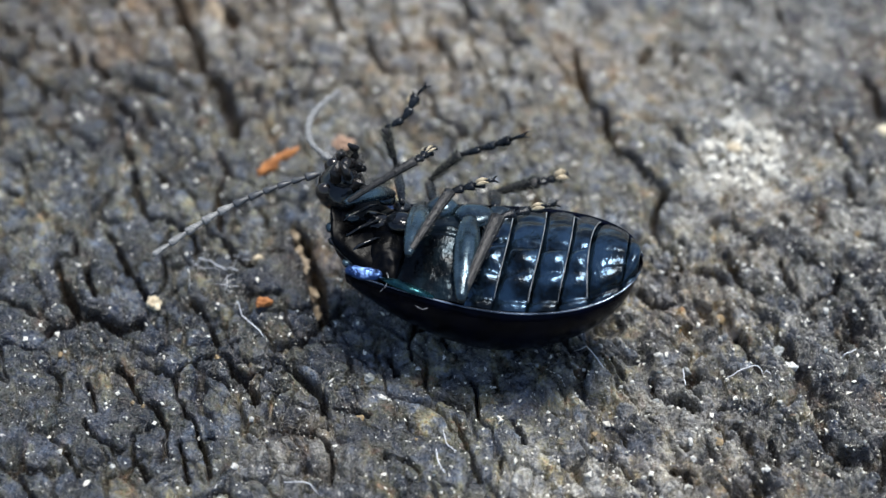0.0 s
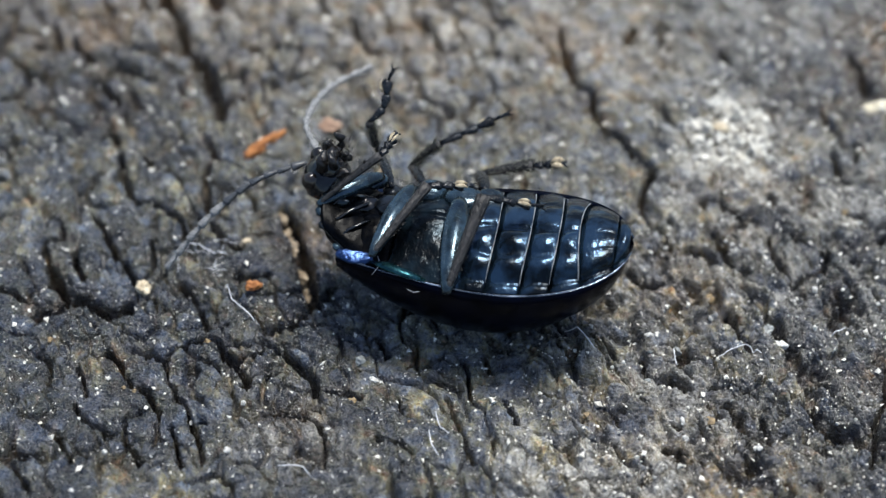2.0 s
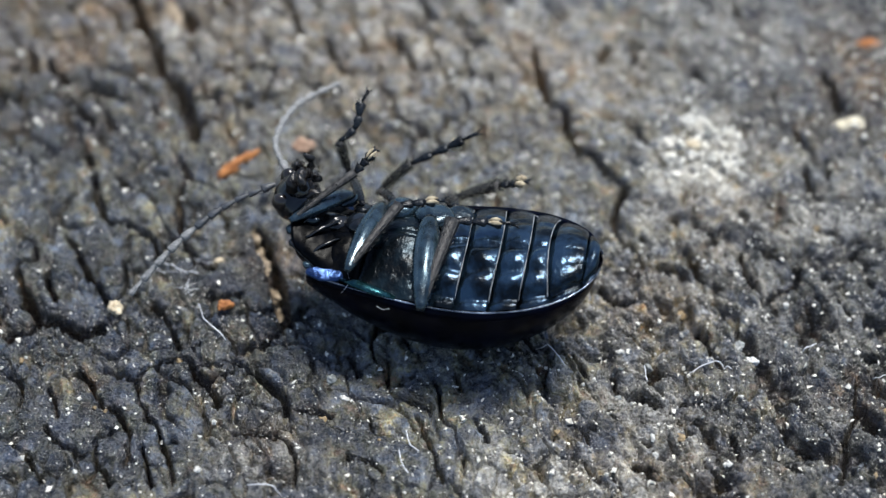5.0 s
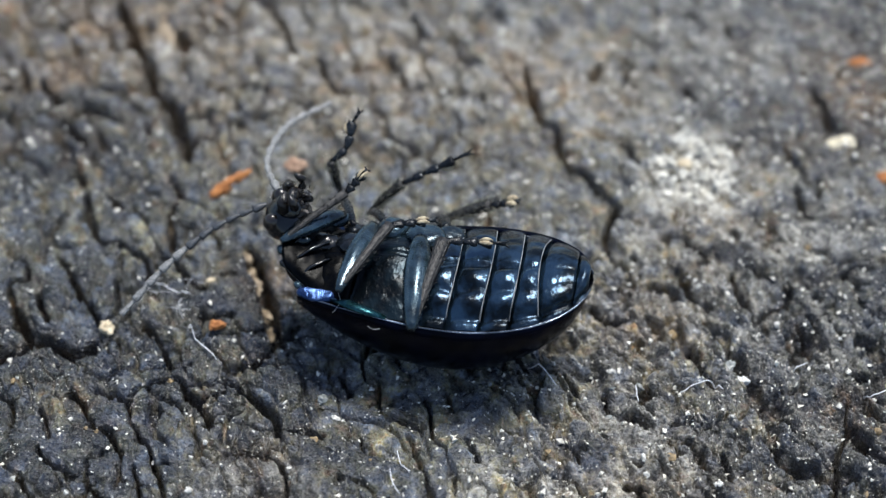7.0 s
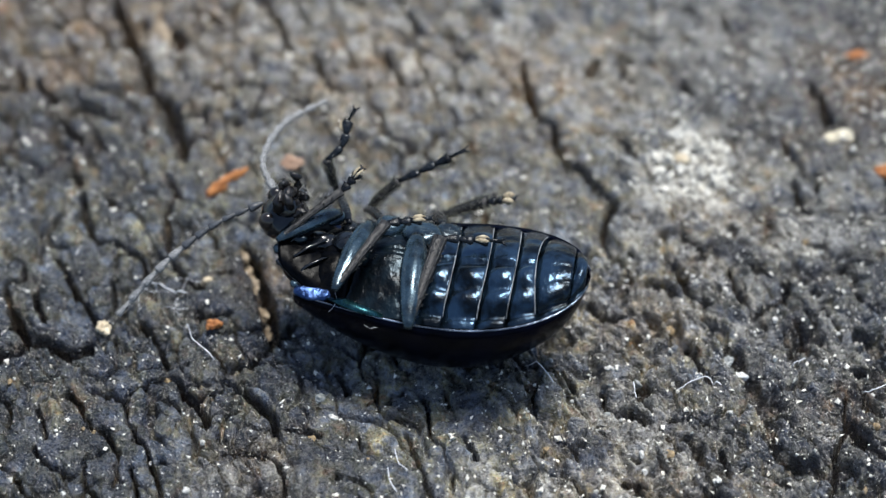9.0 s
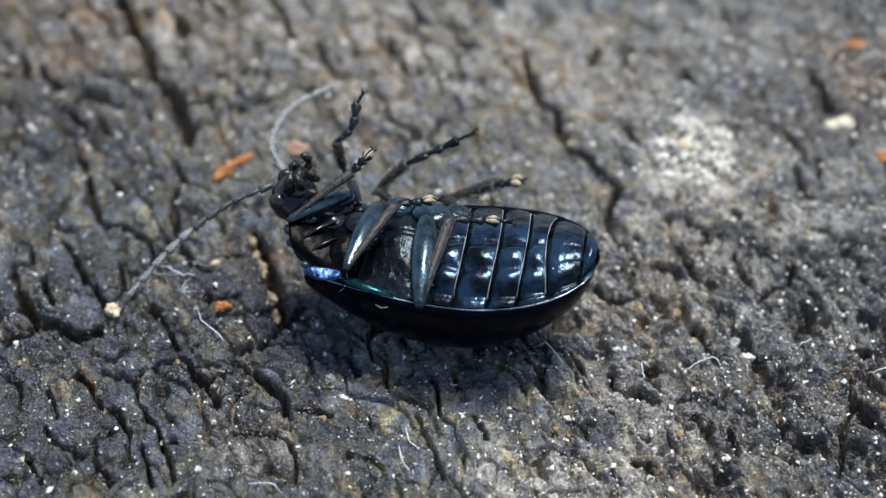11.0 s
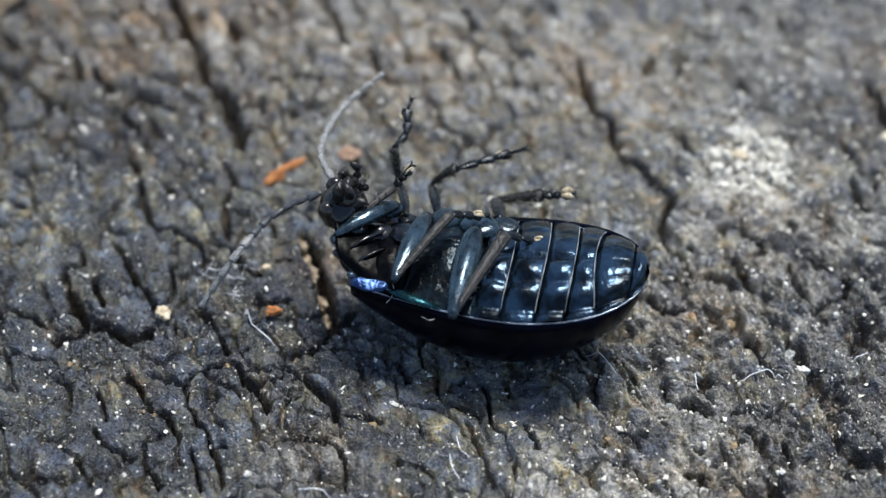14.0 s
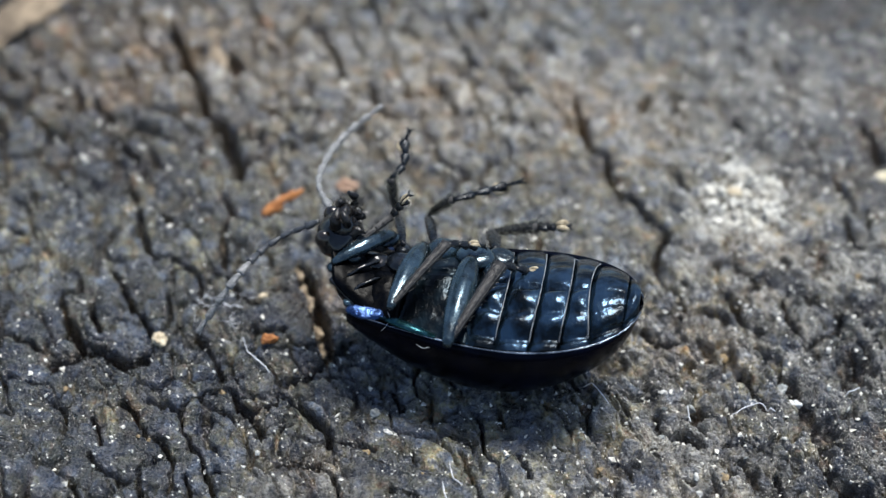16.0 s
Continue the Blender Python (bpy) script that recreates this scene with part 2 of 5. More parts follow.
# cracks of the wood: half width, depth, way
NEAR_LEFT_CRACKS = (
    (0.106, 0.70, ((-10.41, -0.52), (-10.04, -1.11), (-9.87, -1.50), (-9.39, -1.56), (-8.85, -1.79), (-8.46, -1.60))),
    (0.075, 0.60, ((-10.40, -1.98), (-10.06, -1.88), (-9.87, -1.74))),
    (0.044, 0.60, ((-7.86, -2.92), (-7.59, -3.07), (-7.42, -3.19), (-7.35, -2.90), (-7.23, -2.73), (-6.88, -2.67), (-6.66, -2.55))),
    (0.036, 0.60, ((-7.42, -3.19), (-7.38, -3.61), (-7.18, -3.91), (-7.12, -4.14), (-6.82, -4.35), (-6.75, -4.57), (-6.63, -4.82), (-6.39, -4.71))),
    (0.059, 0.70, ((-6.66, -2.55), (-6.48, -2.57), (-6.20, -2.85), (-5.98, -3.08), (-5.75, -3.46), (-5.64, -3.69))),
    (0.044, 0.50, ((-5.98, -3.08), (-5.71, -2.90), (-5.52, -2.78))),
    (0.029, 0.50, ((-5.67, -3.61), (-5.41, -3.36), (-5.05, -3.43))),
    (0.044, 0.50, ((-8.69, -2.96), (-8.40, -3.19), (-8.21, -3.57), (-8.05, -3.80), (-7.78, -4.01), (-7.57, -4.23))),
    (0.028, 0.60, ((-9.08, -4.53), (-8.94, -4.79), (-8.64, -4.96), (-8.26, -5.16), (-7.98, -5.10), (-8.02, -4.78), (-7.91, -4.60), (-7.76, -4.47))),
    (0.042, 0.60, ((-7.98, -5.15), (-7.87, -5.43), (-7.64, -5.61), (-7.55, -5.86))),
)
NEAR_LEFT_CRACKLETS = (
    (0.028, 0.40, ((-7.72, -4.01), (-7.48, -4.38), (-7.38, -4.60), (-7.40, -4.83), (-7.28, -5.04), (-7.31, -5.34))),
    (0.042, 0.60, ((-9.34, -5.21), (-9.15, -5.56), (-8.89, -5.93))),
    (0.028, 0.50, ((-7.06, -4.81), (-6.95, -5.10), (-6.84, -5.46), (-6.70, -5.83))),
    (0.028, 0.50, ((-6.65, -4.84), (-6.48, -5.23), (-6.34, -5.70))),
    (0.045, 0.60, ((-7.47, -0.91), (-7.17, -1.24), (-6.93, -1.57), (-6.81, -1.98), (-6.65, -2.22), (-6.30, -2.12))),
    (0.037, 0.50, ((-10.17, -3.03), (-9.90, -3.25), (-9.76, -3.80))),
    (0.022, 0.40, ((-9.27, -3.30), (-9.04, -3.84), (-8.94, -4.22))),
    (0.022, 0.40, ((-8.30, -2.78), (-7.92, -2.92))),
    (0.062, 0.60, ((-6.26, -0.68), (-5.96, -0.58), (-5.58, -0.47))),
    (0.066, 0.80, ((-5.41, -2.49), (-5.08, -2.67), (-4.87, -2.95), (-4.68, -3.02), (-4.42, -3.27), (-4.26, -3.62), (-4.21, -3.81))),
    (0.053, 0.60, ((-5.34, -2.08), (-5.05, -1.98), (-4.70, -1.83), (-4.50, -1.45), (-4.64, -1.04))),
    (0.035, 0.50, ((-4.40, -4.47), (-4.15, -4.68), (-3.94, -4.97), (-3.83, -5.25), (-3.86, -5.67))),
)
NEAR_MIDDLE_CRACKS = (
    (0.052, 0.50, ((-3.10, -2.14), (-2.89, -2.45), (-2.78, -2.77))),
    (0.022, 0.40, ((-2.21, -2.34), (-2.16, -2.66), (-2.20, -2.90))),
    (0.037, 0.50, ((-1.63, -2.56), (-1.85, -2.89), (-2.01, -3.10), (-2.31, -3.02))),
    (0.029, 0.50, ((-1.26, -2.78), (-1.12, -3.17), (-1.00, -3.66))),
    (0.029, 0.40, ((-1.49, -3.88), (-1.36, -4.28))),
    (0.028, 0.50, ((-1.29, -4.40), (-1.14, -4.76), (-1.06, -5.13), (-0.94, -5.54))),
    (0.021, 0.30, ((-1.04, -3.71), (-0.78, -4.30), (-0.65, -4.74))),
    (0.036, 0.40, ((-2.48, -3.93), (-2.46, -4.23), (-2.28, -4.37), (-1.99, -4.36))),
    (0.021, 0.30, ((-5.21, -4.43), (-4.87, -4.41), (-4.52, -4.47))),
    (0.022, 0.30, ((-4.01, -3.77), (-3.59, -3.90), (-3.26, -4.04))),
    (0.018, 0.30, ((-2.86, -4.99), (-2.39, -5.11), (-2.19, -5.42))),
    (0.037, 0.40, ((-0.79, -2.60), (-0.70, -3.01))),
    (0.029, 0.40, ((-0.39, -3.80), (-0.21, -4.13), (-0.09, -4.45))),
    (0.021, 0.30, ((-0.59, -4.86), (-0.50, -5.35))),
)
NEAR_RIGHT_CRACKS = (
    (0.036, 0.50, ((1.70, -3.71), (1.87, -4.03), (1.99, -4.30))),
    (0.059, 0.50, ((1.69, -2.03), (1.90, -2.51))),
    (0.029, 0.40, ((2.60, -2.44), (2.65, -2.92), (2.83, -3.18))),
    (0.028, 0.40, ((1.92, -4.74), (2.20, -5.22))),
    (0.028, 0.40, ((2.91, -4.85), (3.23, -5.19))),
    (0.053, 0.60, ((4.48, -0.96), (4.57, -1.46), (4.73, -1.78), (4.85, -2.07))),
    (0.022, 0.40, ((3.93, -3.17), (4.23, -3.08), (4.65, -3.23))),
    (0.029, 0.40, ((3.88, -3.61), (4.08, -4.04))),
    (0.028, 0.40, ((4.90, -4.02), (5.01, -4.34), (5.04, -4.81))),
    (0.036, 0.50, ((7.65, -2.37), (7.54, -3.32), (7.34, -3.93), (7.22, -4.53), (7.02, -5.18))),
    (0.038, 0.50, ((6.78, -0.22), (7.00, -0.76), (7.26, -0.85))),
    (0.046, 0.60, ((7.47, 0.16), (7.71, -0.38), (7.74, -0.81))),
    (0.060, 0.60, ((7.95, -1.68), (8.36, -1.89))),
    (0.058, 0.50, ((5.96, -3.48), (6.11, -3.89))),
    (0.028, 0.40, ((4.28, -4.78), (4.52, -5.13))),
    (0.043, 0.40, ((6.53, -4.24), (6.24, -4.61))),
)
LEFT_CRACKS = (
    (0.062, 0.60, ((-10.76, 0.18), (-10.55, -0.17), (-10.33, -0.61))),
    (0.046, 0.50, ((-10.01, -0.06), (-9.79, -0.49), (-9.61, -0.89))),
    (0.055, 0.60, ((-9.74, 1.14), (-9.50, 0.87), (-9.28, 0.43), (-9.07, -0.02), (-8.81, -0.36), (-8.56, -0.70), (-8.37, -0.99))),
    (0.048, 0.60, ((-9.11, 1.93), (-8.85, 1.56), (-8.62, 1.76), (-8.27, 1.59), (-7.88, 1.23), (-7.24, 1.22))),
    (0.073, 0.50, ((-7.43, 3.02), (-7.39, 2.20), (-7.20, 1.41))),
    (0.055, 0.60, ((-7.10, 1.17), (-6.85, 0.81), (-6.60, 0.37), (-6.38, 0.20), (-6.24, 0.53))),
    (0.047, 0.60, ((-8.33, 0.47), (-8.20, -0.07), (-8.16, -0.51), (-8.38, -0.88))),
    (0.074, 0.60, ((-9.57, 3.32), (-9.37, 2.60), (-9.07, 2.08))),
    (0.066, 0.50, ((-8.95, 3.25), (-8.66, 2.77))),
    (0.066, 0.50, ((-7.53, 3.83), (-7.26, 3.23))),
    (0.032, 0.40, ((-6.14, 0.74), (-5.74, 0.83))),
    (0.039, 0.50, ((-10.48, 0.96), (-10.29, 0.38), (-10.72, 0.25))),
    (0.058, 0.50, ((-9.89, 4.13), (-9.68, 3.62))),
    (0.040, 0.50, ((-7.82, 1.23), (-7.66, 0.78), (-7.66, 0.46))),
    (0.124, 0.70, ((-5.47, 1.53), (-4.94, 0.27), (-4.66, -0.61), (-4.49, -1.32))),
)
FAR_LEFT_CRACKS = (
    (0.115, 0.90, ((-10.12, 11.29), (-9.36, 9.30), (-8.84, 8.36), (-8.66, 7.66), (-8.21, 7.10), (-7.81, 6.33), (-7.52, 5.36), (-7.36, 4.79))),
    (0.068, 0.60, ((-7.51, 5.25), (-7.18, 5.38), (-6.89, 5.52))),
    (0.080, 0.60, ((-12.05, 8.01), (-11.75, 7.28), (-12.38, 7.37))),
    (0.080, 0.70, ((-11.51, 7.62), (-10.93, 6.91))),
    (0.078, 0.70, ((-10.71, 6.24), (-10.29, 5.66), (-9.96, 5.18))),
    (0.089, 0.50, ((-6.43, 7.70), (-5.72, 7.41))),
    (0.110, 0.50, ((-8.50, 9.94), (-7.99, 9.42))),
    (0.061, 0.50, ((-10.24, 6.71), (-9.26, 6.33))),
    (0.071, 0.50, ((-7.29, 7.66), (-6.79, 7.49))),
    (0.069, 0.50, ((-7.11, 6.41), (-6.14, 6.13))),
    (0.060, 0.50, ((-8.59, 6.34), (-8.36, 5.39))),
    (0.074, 0.50, ((-8.00, 10.93), (-7.07, 10.11))),
    (0.083, 0.50, ((-5.65, 10.48), (-5.20, 9.01))),
    (0.081, 0.50, ((-4.61, 9.04), (-3.89, 7.43))),
    (0.072, 0.50, ((-2.71, 9.01), (-2.20, 7.74))),
)
FAR_RIGHT_CRACKS = (
    (0.076, 0.80, ((0.80, 8.63), (0.95, 7.89), (1.09, 6.98), (1.17, 6.65), (1.58, 6.23), (1.72, 5.48), (1.92, 4.85), (2.45, 4.36), (2.77, 3.86), (3.03, 3.47), (2.82, 3.07), (2.73, 2.48), (2.78, 1.91), (2.98, 1.51))),
    (0.051, 0.50, ((2.46, 6.09), (3.30, 5.66), (3.59, 5.18))),
    (0.090, 0.50, ((2.75, 8.87), (2.50, 8.36))),
    (0.089, 0.50, ((3.31, 8.80), (3.56, 8.04))),
    (0.062, 0.50, ((4.87, 8.24), (5.10, 7.67))),
    (0.076, 0.60, ((7.20, 5.78), (7.36, 5.11), (7.59, 4.70), (7.83, 4.24))),
    (0.066, 0.60, ((7.28, 4.28), (7.35, 3.68), (7.59, 3.33))),
    (0.123, 0.50, ((8.09, 8.04), (8.30, 7.33), (8.38, 6.70))),
    (0.092, 0.50, ((1.16, 10.66), (1.58, 10.13))),
    (0.073, 0.50, ((3.73, 10.23), (4.21, 9.81))),
    (0.075, 0.50, ((4.67, 11.29), (5.33, 10.99))),
    (0.074, 0.50, ((6.01, 11.09), (6.31, 10.23))),
)
RIGHT_CRACKS = (
    (0.048, 0.50, ((4.09, 2.66), (4.43, 2.46), (4.60, 2.09), (4.94, 1.99))),
    (0.055, 0.60, ((4.27, 1.37), (4.46, 0.88), (4.56, 0.44), (4.94, 0.17))),
    (0.046, 0.50, ((5.64, 0.61), (5.80, 0.23), (5.88, -0.21), (6.13, -0.49))),
    (0.047, 0.50, ((6.71, 0.90), (7.15, 0.84))),
    (0.048, 0.50, ((8.11, 1.49), (8.78, 1.74))),
    (0.054, 0.50, ((8.25, 0.64), (8.67, 0.15))),
    (0.047, 0.50, ((2.85, 0.75), (3.14, 0.34))),
    (0.054, 0.50, ((2.33, 0.10), (2.66, -0.27), (3.01, -0.27))),
    (0.039, 0.50, ((3.00, 1.49), (3.21, 1.19), (3.33, 0.77))),
    (0.039, 0.40, ((5.55, 1.33), (5.60, 0.70))),
    (0.054, 0.50, ((6.01, -0.15), (6.61, 0.27), (6.73, 0.70))),
    (0.048, 0.40, ((7.20, 2.54), (7.44, 2.13), (7.75, 2.26))),
)

# pale weathered patches: centre, reach, amount
ASH = ((4.8, 4.4, 0.9, 2.0), (5.3, 5.6, 0.6, 2.0), (4.7, 4.1, 1.3, 1.2), (5.4, 5.5, 1.0, 0.9), (4.1, 2.1, 1.1, 0.7), (3.0, 7.5, 3.0, 0.35), (-2.5, 8.0, 3.0, 0.4), (-4.5, 6.0, 1.5, 0.4), (7.0, 2.5, 2.0, 0.5), (1.0, -5.6, 1.3, 0.8), (2.3, -5.2, 1.3, 0.6), (2.4, -4.2, 1.6, 0.5), (5.0, 1.0, 3.0, 0.35),
       (-4.6, -5.2, 1.0, 0.35), (0.0, 9.5, 3.0, 0.35), (-8.0, 8.6, 1.2, 0.6), (-5.5, 10.0, 1.6, 0.4), (6.0, 10.0, 2.0, 0.5), (6.0, -3.5, 2.0, 0.15), (-2.0, 6.0, 2.0, 0.25))


# patches of raw brown wood, and of deep char with painted lens vignetting: centre, reach
RAW_WOOD = ((-9.6, 10.3, 1.3), (-11.0, 8.0, 0.9), (9.3, 8.2, 1.5), (-6.0, 7.4, 0.9), (-5.2, 0.6, 0.7), (-4.4, -4.6, 0.7), (-8.4, -3.4, 0.7), (7.6, -2.6, 0.8), (3.4, -0.3, 0.9))
BROWN = ((-12.0, 11.0, 4.0), (-8.0, 10.0, 3.0), (-3.0, 8.5, 2.5), (1.0, 8.0, 2.2), (10.0, 7.5, 2.5), (3.4, -0.2, 1.2), (3.5, -5.0, 2.2), (5.2, 2.5, 1.6), (-4.6, 0.6, 0.9), (-4.5, -4.6, 1.0))
CHAR_AND_VIGNETTE = ((9.0, -4.5, 4.6), (11.0, 10.0, 5.2), (11.0, 4.0, 2.5), (-14.0, 12.5, 3.0), (9.0, 1.0, 2.4), (-10.5, 5.0, 3.0), (-9.5, -4.5, 2.2), (7.0, -1.0, 2.0), (6.0, 9.5, 1.5), (9.0, 12.0, 4.0), (5.0, -4.6, 1.6), (6.0, 0.2, 1.6), (3.2, -3.2, 1.8), (-10.2, -2.4, 1.8), (-15.0, 11.0, 3.0))


def wood_surface(x, y):
    """Height in mm and the amounts of pale ash, of rusty raw wood with painted crack shade, of blue-black char with
    painted vignetting, of brown weathering and of wear that smooths the grain.
    """
    wx = x + 0.50 * (fbm(x * 0.6, y * 0.6, 3, 3) - 0.5) + 0.30 * (fbm(x * 2.2, y * 2.2, 5, 2) - 0.5)
    wy = y + 0.60 * (fbm(x * 0.5, y * 0.5, 9, 3) - 0.5) + 0.30 * (fbm(x * 2.4, y * 2.4, 7, 2) - 0.5)
    u = wx + 0.36 * wy
    fibrous = np.clip((x + 0.25 * y + 1.6) / 3.5, 0, 1) * np.clip((4.5 - y) / 4.0, 0, 1)
    far = np.clip((y - 2.0) / 4.0, 0, 1)
    flat = (1 - fibrous) * (1 - far)
    # the drawn cracks, with ragged edges
    jx = x + 0.16 * (fbm(x * 2.6, y * 2.6, 73, 3) - 0.5) + 0.07 * (fbm(x * 8.0, y * 8.0, 75, 2) - 0.5)
    jy = y + 0.16 * (fbm(x * 2.6, y * 2.6, 77, 3) - 0.5) + 0.07 * (fbm(x * 8.0, y * 8.0, 79, 2) - 0.5)
    uneven = 0.72 + 0.75 * lattice(x * 2.1, y * 2.1, 71)
    z, gap, near_gap = np.zeros(x.shape), np.zeros(x.shape), np.zeros(x.shape)
    for half, depth, line in (NEAR_LEFT_CRACKS + NEAR_LEFT_CRACKLETS + NEAR_MIDDLE_CRACKS + NEAR_RIGHT_CRACKS + LEFT_CRACKS + FAR_LEFT_CRACKS
                              + FAR_RIGHT_CRACKS + RIGHT_CRACKS):
        px, py = [p[0] for p in line], [p[1] for p in line]
        spot = (x > min(px) - 1) & (x < max(px) + 1) & (y > min(py) - 1) & (y < max(py) + 1)
        if not spot.any():
            continue
        d = line_distance(jx[spot], 0.72 * jy[spot], [(a, 0.72 * b) for a, b in line]) * uneven[spot]
        half = max(half, 0.036)
        cut = np.exp(-((d / (1.15 * half)) ** 4))
        z[spot] = np.minimum(z[spot], -1.25 * depth * cut)
        gap[spot] = np.maximum(gap[spot], cut)
        near_gap[spot] = np.maximum(near_gap[spot], np.exp(-((d / (half + 0.22)) ** 2)))
    # finer plates between them
    f1, f2, rnd = cells(u / 0.80, wy / 1.15, 11)
    edge = f2 - f1
    strength = np.clip(3.2 * (fbm(x * 0.9 + 5, y * 0.8, 21, 3) - 0.36), 0.0, 1) * (1 - 0.45 * fibrous) * (1 - 0.6 * near_gap)
    width = 0.05 + 0.10 * lattice(x * 0.9, y * 0.9, 19) ** 1.5
    c1 = np.exp(-((edge / width) ** 3)) * strength * (1 - far)
    bend = 1.3 * (fbm(x * 0.8 + 3, y * 0.7, 101, 3) - 0.5)
    k1, k2, rnd_far = cells((u + 0.5 * bend) / 0.92 + 0.4, (wy - 0.5 * bend) / 1.25, 37)
    plates = far * np.clip((2.5 - x) / 4.0, 0.22, 1) * (1 - 0.7 * near_gap)
    c1 = np.maximum(c1, plates * np.exp(-(((k2 - k1) / (0.08 + 0.20 * lattice(x * 0.8, y * 0.8, 39) ** 2)) ** 3)) * np.clip(4.0 * (fbm(x * 0.7 + 2, y * 0.6, 25, 2) - 0.28), 0.35, 1))
    g1, g2, r2 = cells(u / 0.36 + 3.3, wy / 0.52, 23)
    c2 = np.exp(-(((g2 - g1) / 0.11) ** 2)) * np.clip(3 * (fbm(x * 0.9, y * 0.9 + 40, 31, 2) - 0.34), 0.0, 1)
    h1, h2, r3 = cells(u / 0.22 + 1.3, wy / 0.42, 29)
    c3 = np.exp(-(((h2 - h1) / 0.22) ** 2)) * (0.06 + 0.75 * fibrous)
    pits = np.clip((fbm(u * 2.1 + 7, wy * 1.6, 59, 3) - 0.57) * 9, 0, 1) * (0.15 + 0.85 * fibrous + 0.25 * far)
    z = z + 0.20 * (fbm(x * 0.35, y * 0.35, 41, 3) - 0.5) + 0.10 * (rnd - 0.5) * flat + 0.12 * plates * (rnd_far - 0.5) + 0.05 * flat * (r2 - 0.5)
    z = z + (0.18 + 0.02 * fibrous + 0.08 * far) * (fbm(u * 1.3, wy * 0.9, 43, 3) - 0.5)
    z = z + (0.19 + 0.07 * fibrous - 0.03 * far) * (fbm(u * 3.4, wy * 2.9, 47, 3) - 0.5)
    z = z + (0.14 + 0.03 * fibrous - 0.08 * far) * (fbm(u * 9.0, wy * 8.0, 53, 3) - 0.5)
    for hx, hy, reach, high in ((0.75, -2.35, 0.45, 0.30), (1.5, -2.45, 0.5, 0.28), (0.5, -2.95, 0.35, 0.22)):
        z = z + high * np.exp(-((x - hx) ** 2 + (y - hy) ** 2) / reach ** 2)
    z = z - 0.05 * plates * np.exp(-(((k2 - k1) / 0.35) ** 2))
    z = z - 0.10 * near_gap - 0.05 * np.exp(-((edge / 0.3) ** 2)) * strength
    z = z - (0.42 + 0.10 * far) * c1 - 0.21 * c2 - 0.12 * c3 - 0.42 * pits + 0.06 * fibrous * (r3 - 0.5)
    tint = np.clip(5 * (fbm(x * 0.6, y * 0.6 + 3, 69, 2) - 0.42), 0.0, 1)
    # cracks, plate gaps and pits get painted shade along with the brown
    rust_and_shade = np.maximum(gap * (0.45 + 0.55 * tint), 0.7 * c1 * (0.3 + 0.7 * tint))
    rust_and_shade = np.maximum(rust_and_shade, 0.8 * near_gap ** 2 * tint * np.clip(4 * (fbm(x * 2.2, y * 2.2, 63, 2) - 0.45), 0, 1))
    rust_and_shade = np.maximum(rust_and_shade, pits * (0.35 + 0.35 * tint))
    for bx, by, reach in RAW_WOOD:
        rust_and_shade = np.maximum(rust_and_shade, 1.1 * np.exp(-((x - bx) ** 2 + (y - by) ** 2) / reach ** 2) * np.clip(5 * (fbm(u * 1.4, wy * 1.4, 67, 3) - 0.40), 0, 1))
    ash = np.zeros(x.shape)
    for ax, ay, reach, amount in ASH:
        ash = np.maximum(ash, amount * np.exp(-((x - ax) ** 2 + (y - ay) ** 2) / reach ** 2))
    ash = ash * np.clip(-1.6 + 5.0 * fbm(u * 2.4, wy * 1.6, 81, 3), 0, 1.4)
    ash = ash + 0.7 * np.clip(fbm(u * 1.7, wy * 1.2, 83, 3) - 0.55, 0, 1) * (0.3 + fibrous + 1.1 * far)
    ash = np.clip(ash * (1 - gap) * (1 - 0.8 * c1) * (1 - pits), 0, 1)
    # char on the left; the darker right edge and corners are painted vignetting
    char_and_vignette = np.maximum(0.95 * np.clip((-x - 1.0) / 3.0, 0, 1) * np.clip((4.0 - y) / 4.0, 0, 1), 1.3 * np.clip((x - 3.6) / 3.2, 0, 1) * np.clip((5.0 - y) / 3.0, 0.5, 1))
    char_and_vignette = np.maximum(char_and_vignette, 1.6 * np.clip((x - 2.5) / 5.0, 0, 1) * np.clip((y - 3.5) / 3.5, 0, 1))
    for bx, by, reach in CHAR_AND_VIGNETTE:
        char_and_vignette = np.maximum(char_and_vignette, np.exp(-((x - bx) ** 2 + (y - by) ** 2) / reach ** 2))
    plate_tone = rnd * flat + (0.5 + (rnd_far - 0.5) * plates) * far + (0.12 + 0.8 * r2) * fibrous
    char_and_vignette = np.clip(char_and_vignette * (0.30 + 1.2 * fbm(u * 0.9, wy * 0.8, 91, 3)) + 0.7 * (plate_tone - 0.42), 0, 1)
    brown = np.zeros(x.shape)
    for bx, by, reach in BROWN:
        brown = np.maximum(brown, np.exp(-((x - bx) ** 2 + (y - by) ** 2) / reach ** 2))
    brown = np.clip(brown * (0.1 + 1.6 * fbm(u * 1.1, wy * 0.9, 95, 3)), 0, 1)
    return z, ash, rust_and_shade, char_and_vignette, brown, far


def height_at(x, y):
    return float(wood_surface(np.array([float(x)]), np.array([float(y)]))[0][0])


